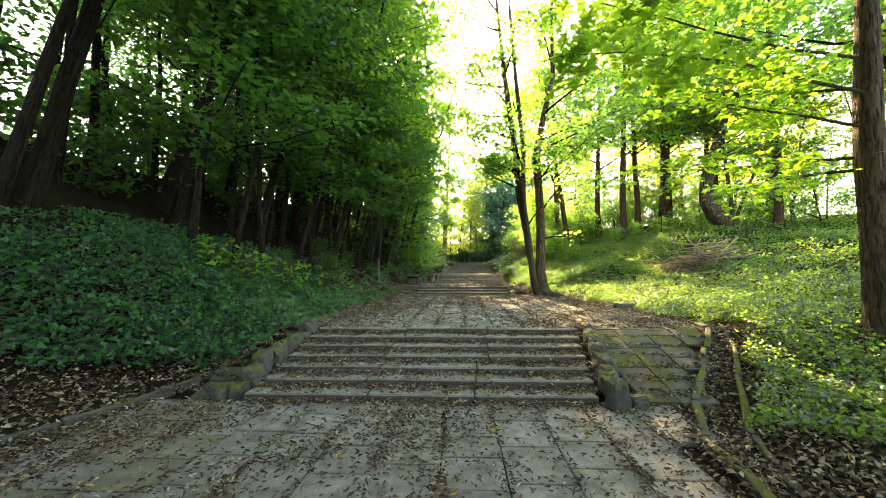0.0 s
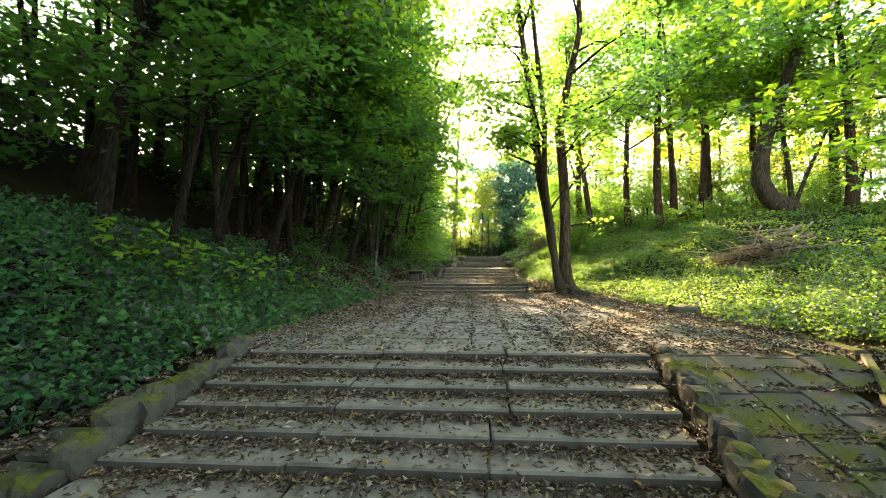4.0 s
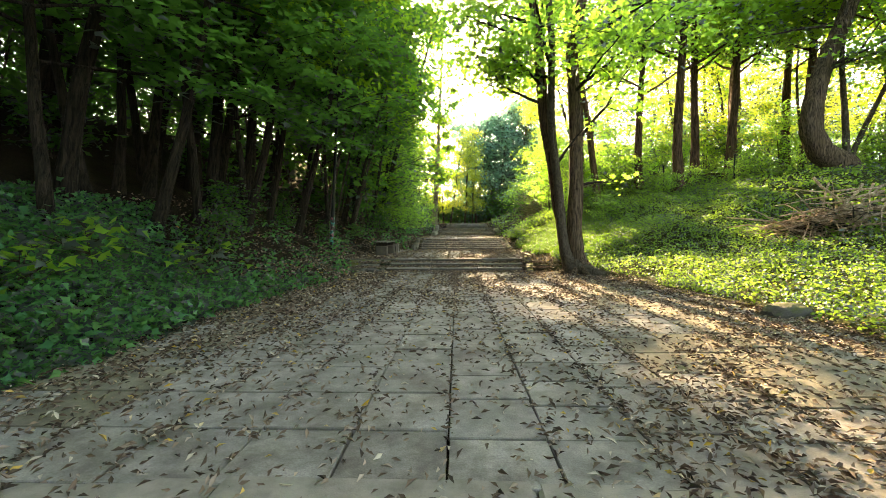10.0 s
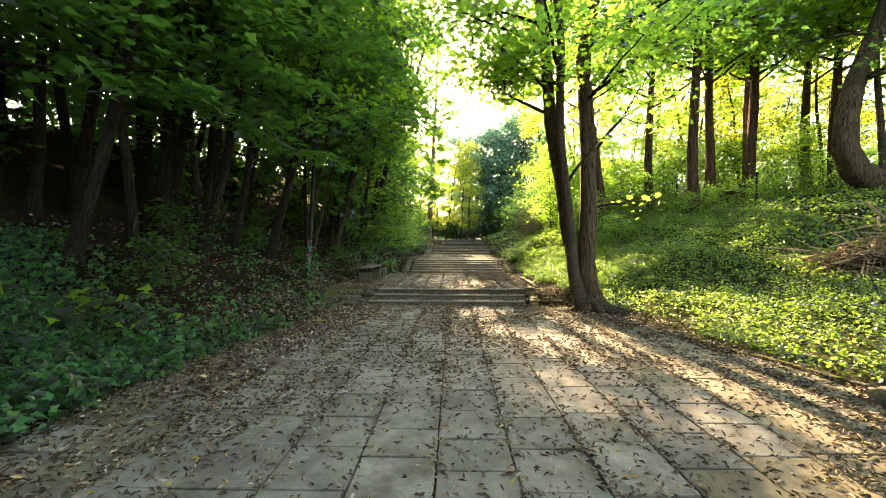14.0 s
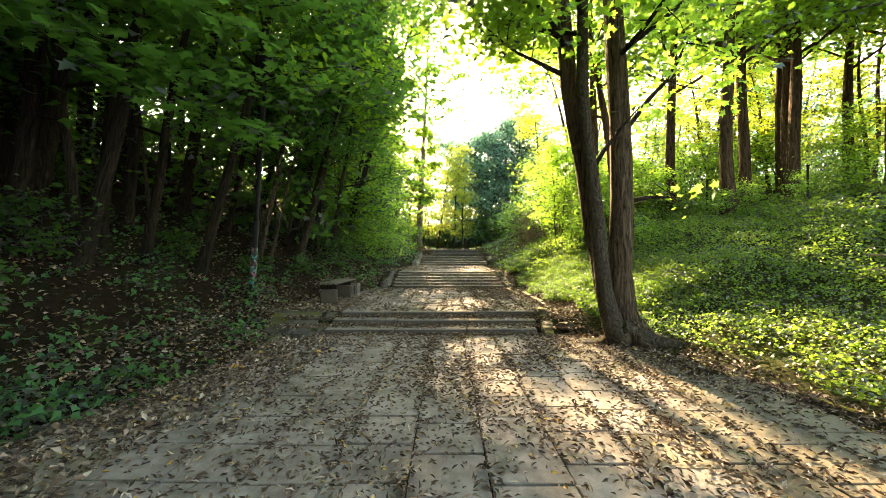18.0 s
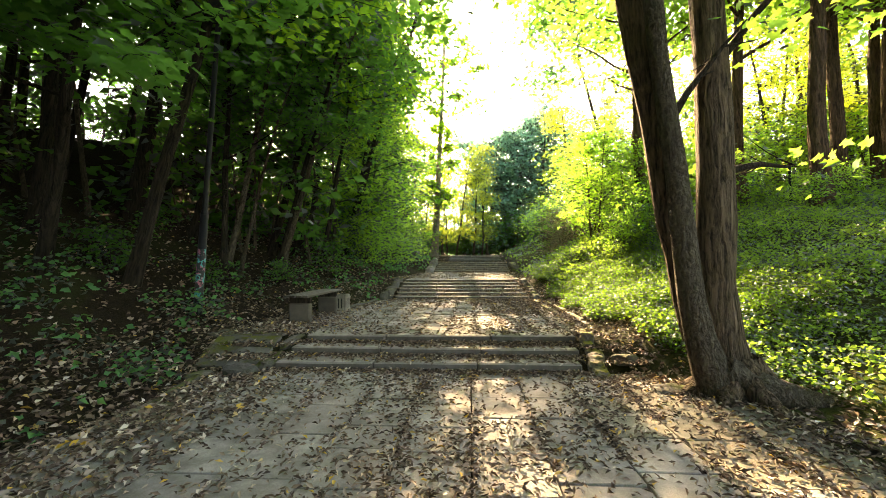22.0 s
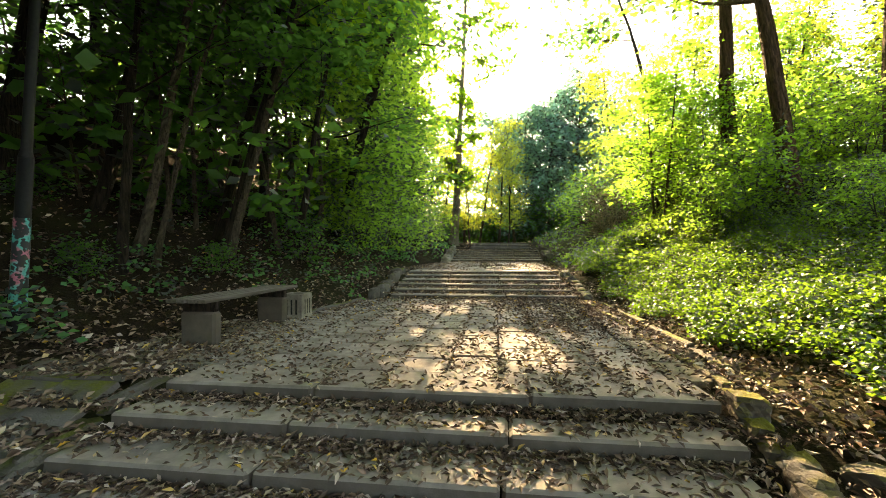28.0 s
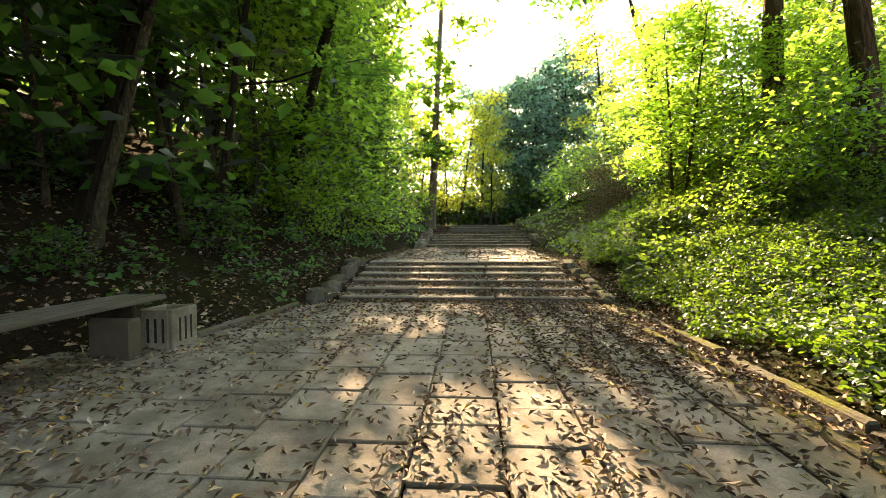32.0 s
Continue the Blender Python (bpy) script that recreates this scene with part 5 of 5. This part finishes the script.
def brush_pile():
    rng = np.random.default_rng(28)
    x, y = 9.75, 17.2
    root = holder("brush_pile", pose(x, y, gz(x, y)), "heap of dry tan-brown cut branches on the bank", "brush pile")
    # a fan of long pale branches on top of a low tangle of thinner sticks
    for k in range(185):
        top = k % 5 == 0
        a, b = rng.normal(0, 0.62), rng.normal(0, 0.34)
        at = np.array([a * 0.8 + b * 0.6, -a * 0.6 + b * 0.8, 0.0])
        heap = 0.95 * math.exp(-((a - 0.35) / 1.0) ** 2 - (b / 0.7) ** 2)
        at[2] = gz(x + at[0], y + at[1]) - gz(x, y) + 0.04 + heap * (rng.uniform(0.75, 1.1) if top else rng.uniform(0.1, 0.9))
        way = np.array([-0.8, -0.35, 0]) + rng.normal(0, 0.55, 3) * (1, 1, 0.35) + (0, 0, -0.2 if top else 0.05)
        long = rng.uniform(1.5, 2.9) if top else rng.uniform(0.6, 1.8)
        line = limb(at - way / np.linalg.norm(way) * long * 0.5, way, long, 0.13, rng, 5, -0.04)
        low = np.array([gz(x + p[0], y + p[1]) for p in line]) - gz(x, y) + 0.02
        line[:, 2] = np.maximum(line[:, 2], low)
        r = rng.uniform(0.022, 0.045) if top else rng.uniform(0.01, 0.03)
        put("stick", tubes_mesh("stick", [tube(line, r * np.linspace(1, 0.35, 6), 5)], TWIG if top or k % 3 else BARK_SMOOTH), root)


bent_tree()
edge_tree()
drooping_maple()
brush_pile()


def loose_stones():
    rnd = random.Random(61)
    for x, y, z, sx, sy, sz in ((-2.62, 18.75, 0.58, 0.4, 0.3, 0.22), (-3.1, 18.6, 0.58, 0.36, 0.26, 0.16), (3.05, 18.3, 0.56, 0.5, 0.28, 0.16), (2.85, 19.3, 0.72, 0.3, 0.24, 0.16), (-3.55, 5.6, 0.02, 0.4, 0.34, 0.24), (-3.5, 5.0, -0.06, 0.34, 0.34, 0.26), (2.3, 4.8, -0.04, 0.24, 0.26, 0.2), (5.4, 14.0, 0.58, 0.5, 0.3, 0.14), (4.9, 13.6, 0.57, 0.6, 0.4, 0.1)):
        ob = put("loose_stone", rock_mesh(rnd.randrange(999), sx, sy, sz, DARK_STONE, 0.14), None, pose(x, y, z, rnd.uniform(-8, 8), rnd.uniform(-10, 10), rnd.uniform(0, 180)))
        tagged(ob, "dark flat broken stone beside the path", "stone", "loose stones")


def twigs_on_path():
    rng = np.random.default_rng(62)
    for x, y in ((0.35, 17.2), (-0.9, 12.4), (1.4, 9.6), (-1.8, 15.6), (2.0, 21.4), (-0.4, 23.5), (0.9, 2.6), (-2.2, 1.4), (3.1, 23.2), (3.4, 4.2), (4.2, 3.6), (2.6, 13.0)):
        z = float(surface_z(x, y)) if x < float(step_at(RIGHT, y)) else gz(x, y)
        line = limb((x, y, z + 0.012), rng.normal(0, 1, 3) * (1, 1, 0), rng.uniform(0.25, 0.6), 0.12, rng, 5, 0)
        line[:, 2] = z + 0.01
        ob = put("fallen_twig", tubes_mesh("fallen_twig", [tube(line, 0.008 * np.linspace(1, 0.4, 6), 5)], TWIG))
        tagged(ob, "short dry twig lying among the leaves", "twig", "fallen twigs")


def fence_posts():
    for x, y in ((11.6, 23.4), (14.6, 23.6), (17.6, 23.9), (9.6, 25.2)):
        root = holder("fence_post", pose(x, y, gz(x, y) - 0.1), "dark metal fence post on the bank", "fence post", "fence posts")
        v, f = tube([(0, 0, 0), (0, 0, 1.35)], [0.035, 0.035], 8)
        put("post", mesh_from("post", v, f, POLE, True), root)
        part("cap", box_bm(0.085, 0.085, 0.03, (0, 0, 1.35), 0.008), POLE, root)


# ---------------------------------------------------------------- herbs, grass and litter
def scatter(n, x0, x1, y0, y1, keep, seed):
    rng = np.random.default_rng(seed)
    x, y = rng.uniform(x0, x1, n), rng.uniform(y0, y1, n)
    ok = keep(x, y, rng.uniform(0, 1, n))
    x, y = x[ok], y[ok]
    return np.stack([x, y, ground_z(x, y)], 1), rng


def patchy(x, y):
    return 0.5 + 0.5 * np.sin(x * 0.9 + 1.3 * np.sin(y * 0.5)) * np.sin(y * 0.7 + np.sin(x * 0.6))


def herbs(name, n, box, keep, size, tall, per, material, label, category, seed, lobed=False, flat=0.55):
    at, rng = scatter(n, *box, keep, seed)
    h = tall * rng.uniform(0.3, 0.8, len(at)) * (0.35 + 0.8 * patchy(at[:, 0] * 1.8, at[:, 1] * 1.6) + 0.5 * patchy(at[:, 0] * 6.1 + 2, at[:, 1] * 5.3))
    rep = np.repeat(np.arange(len(at)), per)
    pts = at[rep] + rng.normal(0, 1, (len(rep), 3)) * (size * 0.9, size * 0.9, 0)
    pts[:, 2] += h[rep] * rng.uniform(0.45, 1.0, len(rep))
    ob = put(name, leaf_mesh(name, pts, size, material, rng, flat, 0.36, lobed=lobed))
    tagged(ob, label, category, "", "stuff")


left_d = lambda x, y: step_at(LEFT, y) - x
right_d = lambda x, y: x - step_at(RIGHT, y)
herbs("herb_cover", 30000, (-9, -2, -2, 18.5), lambda x, y, r: (left_d(x, y) > 0.12 + np.clip((5.9 - y) * 1.1, 0, 1.9)) & (left_d(x, y) < 5.0 - 0.13 * np.maximum(y - 6, 0)) & (r < (1.25 - 0.2 * left_d(x, y)) * np.clip((15.8 - y) / 3.5 + 0.8 * (patchy(x * 1.3, y) - 0.5), 0.05, 1)), 0.108, 0.46, 7, LEAF_HERB, "dense low green herbs covering the shaded bank", "herbs", 31, lobed=True)
herbs("herb_cover", 4800, (-9, -1, 18, 46), lambda x, y, r: (left_d(x, y) > 0.25) & (left_d(x, y) < 4.5) & (r < 1.5 * patchy(x * 2.3, y * 2.1) ** 4 + 0.04), 0.1, 0.6, 8, LEAF_HERB, "clumps of green herbs under the trees", "herbs", 32)
off_pile = lambda x, y: ((0.8 * (x - 9.75) - 0.6 * (y - 17.2)) / 1.0) ** 2 + ((0.6 * (x - 9.75) + 0.8 * (y - 17.2)) / 0.5) ** 2 > 1
herbs("meadow_herbs", 40000, (2.4, 11, 8.5, 31), lambda x, y, r: (right_d(x, y) > 0.15 + 0.1 * np.sin(2.3 * y) + 0.7 * np.clip((y - 14.5) / 2, 0, 1)) & (r < 0.25 + 0.85 * patchy(x * 1.4, y * 1.3) - 0.03 * right_d(x, y) + 0.45 * (y > 19)) & off_pile(x, y) & ((x > 6.0) | (y < 19.4) | (y > 28.3)), 0.062, 0.4, 6, LEAF_GRASS, "bright sunlit herbs and grass on the bank", "herbs", 33)
herbs("meadow_herbs", 17000, (2.5, 6.2, 19.2, 28.5), lambda x, y, r: (right_d(x, y) > 0.5 + 0.15 * np.sin(3.1 * y) + 0.25 * np.clip((23 - y) / 3, 0, 1)) & (r < 0.55 + 0.5 * patchy(x * 1.6, y * 1.5)), 0.052, 0.4, 7, LEAF_LOW, "fine low herbs on the sunlit bank above the kerb", "herbs", 36)
herbs("meadow_herbs", 7500, (2.4, 24, 10, 48), lambda x, y, r: (right_d(x, y) > 0.3) & ((x > 9.5) | (y > 29)) & off_pile(x, y), 0.13, 0.45, 4, LEAF_GRASS, "bright herbs along the crest of the bank", "herbs", 35)
herbs("meadow_herbs", 24000, (3, 12, -3, 9.5), lambda x, y, r: (r < (12 - x) / 2.5 + 0.2 * np.sin(2 * y)) & (r < (y + 3.2) / 1.5) & (right_d(x, y) > 0.75 + 0.15 * np.sin(2.7 * y) + 0.6 * (y < 3.6)) & (r < (0.2 + 0.3 * (right_d(x, y) - 1.0)) * np.clip((y + 2) / 4, 0.2, 1.5) + 0.5 * (y > 3.8)), 0.066, 0.4, 5, LEAF_GRASS, "herbs among leaf litter beside the gutter", "herbs", 34)
herbs("meadow_herbs", 4200, (3.2, 10, 26.0, 34), lambda x, y, r: (right_d(x, y) > 0.7) & (r < 0.25 + 0.8 * patchy(x * 1.9, y * 1.7)), 0.11, 0.5, 6, LEAF_GRASS, "taller bright herbs on the bank beside the third flight", "herbs", 37)
herbs("meadow_herbs", 7000, (10, 19, 13, 25), lambda x, y, r: (r < 0.35 + 0.6 * patchy(x * 1.3, y * 1.5)) & off_pile(x, y), 0.095, 0.5, 5, LEAF_GRASS, "herbs round the foot of the crooked tree", "herbs", 38)
STEPS = ((Y1, Y1T, 0, Z1, 7), (Y2, Y2T, Z1, Z2, 3), (Y3, Y3T, Z3, Z3T, 6), (Y4, Y4T, Z4, Z4T, 5), (Y5, Y5T, Z5, Z5T, 4))


def surface_z(x, y):
    """Height of the walked surface, with its steps."""
    z = np.asarray(step_at(LEVEL, y)) * 1.0
    for y0, y1, z0, z1, n in STEPS:
        run, rise = (y1 - y0) / (n - 1), (z1 - z0) / n
        k = np.clip(np.floor((y - y0) / run) + 1, 0, n)
        z = np.where((y >= y0) & (y <= y1 + run), z0 + k * rise, z)
    return z


def lay(name, x, y, z, size, rng, label, wide=0.17):
    ob = put(name, leaf_mesh(name, np.stack([x, y, z], 1), size, LITTER, rng, 0.6, wide, -0.05, curl=0.2))
    tagged(ob, label, "fallen leaves", "", "stuff")


def fallen(n, seed):
    rng = np.random.default_rng(seed)
    y = np.concatenate([rng.uniform(-1.5, 27, n), rng.uniform(27, 45, n // 8)])
    n = len(y)
    u = rng.uniform(-0.03, 1.03, n)
    x = step_at(LEFT, y) + u * (step_at(RIGHT, y) - step_at(LEFT, y))
    # a part of them lies caught along the joints between the rows of slabs
    start, wide = np.where(y < Y1T, -5.06, np.where(y < Y2T, -3.65, -3.61)), np.where(y < Y1T, 0.6, np.where(y < Y2T, 0.61, 0.48))
    joint = start + np.round((x - start) / wide) * wide + rng.normal(0, 0.035, n)
    caught = rng.uniform(0, 1, n) < 0.22
    x = np.where(caught, joint, x)
    drift = patchy(x * 2.2, y * 1.8) * patchy(x * 0.8 + 2, y * 0.6)
    small = patchy(x * 6.3 + 1, y * 5.1) ** 2
    edge = np.abs(u - 0.5) * 2
    ok = rng.uniform(0, 1, n) < (0.1 + 1.7 * drift ** 1.6 + 0.5 * small * (0.3 + drift) + 0.4 * edge ** 3 + 0.1 * caught) * np.where(y > 20, 0.7, 1.0)
    x, y = x[ok], y[ok]
    lay("fallen_leaves", x, y, surface_z(x, y) + 0.006 + rng.uniform(0, 0.012, len(x)), 0.064, rng, "curled brown fallen leaves on the paving")
    xs, ys = [], []
    for y0, y1, z0, z1, k in STEPS[:4]:
        run = (y1 - y0) / (k - 1)
        for j in range(0, k):
            m = 1500 if y0 < 20 else 700
            xs.append(rng.uniform(step_at(LEFT, y0) * 0.72, step_at([(0, 1.9), (12, 2.2), (40, 2.6)], y0), m))
            ys.append(y0 + j * run - np.abs(rng.normal(0, 0.09, m)) - 0.01)
    x, y = np.concatenate(xs), np.concatenate(ys)
    lay("fallen_leaves", x, y, surface_z(x, y) + 0.008 + rng.uniform(0, 0.03, len(x)), 0.064, rng, "drifts of dead leaves at the back of the treads")
    x = np.concatenate([rng.uniform(-8, 7, 26000), rng.uniform(2.0, 7.5, 22000), rng.uniform(-8, -3.5, 16000), rng.uniform(-7.5, -2.4, 7000), rng.uniform(-4.6, -1.6, 4500), rng.uniform(2.2, 4.8, 9000)])
    y = np.concatenate([rng.uniform(-2, 30, 26000), rng.uniform(-1, 8, 22000), rng.uniform(-1, 7, 16000), rng.uniform(15, 27, 7000), rng.uniform(12, 21, 4500), rng.uniform(15, 27, 9000)])
    ok = ((left_d(x, y) > 0) & (left_d(x, y) < 4.6) & ((left_d(x, y) < 1.6) | (rng.uniform(0, 1, len(x)) < 0.4))) | ((right_d(x, y) > -0.1) & (right_d(x, y) < np.where(y < 8, 3.5, 1.3))) | ((left_d(x, y) > -1.2) & (left_d(x, y) < 0.2) & (y > 12) & (y < 21))
    x, y = x[ok], y[ok]
    lay("fallen_leaves", x, y, np.where(left_d(x, y) < 0, surface_z(x, y), ground_z(x, y)) * (right_d(x, y) <= 0) + ground_z(x, y) * (right_d(x, y) > 0) + 0.01 + rng.uniform(0, 0.03, len(x)), 0.08, rng, "brown leaf litter along the foot of the banks", 0.26)


fallen(170000, 41)
loose_stones()
twigs_on_path()
fence_posts()
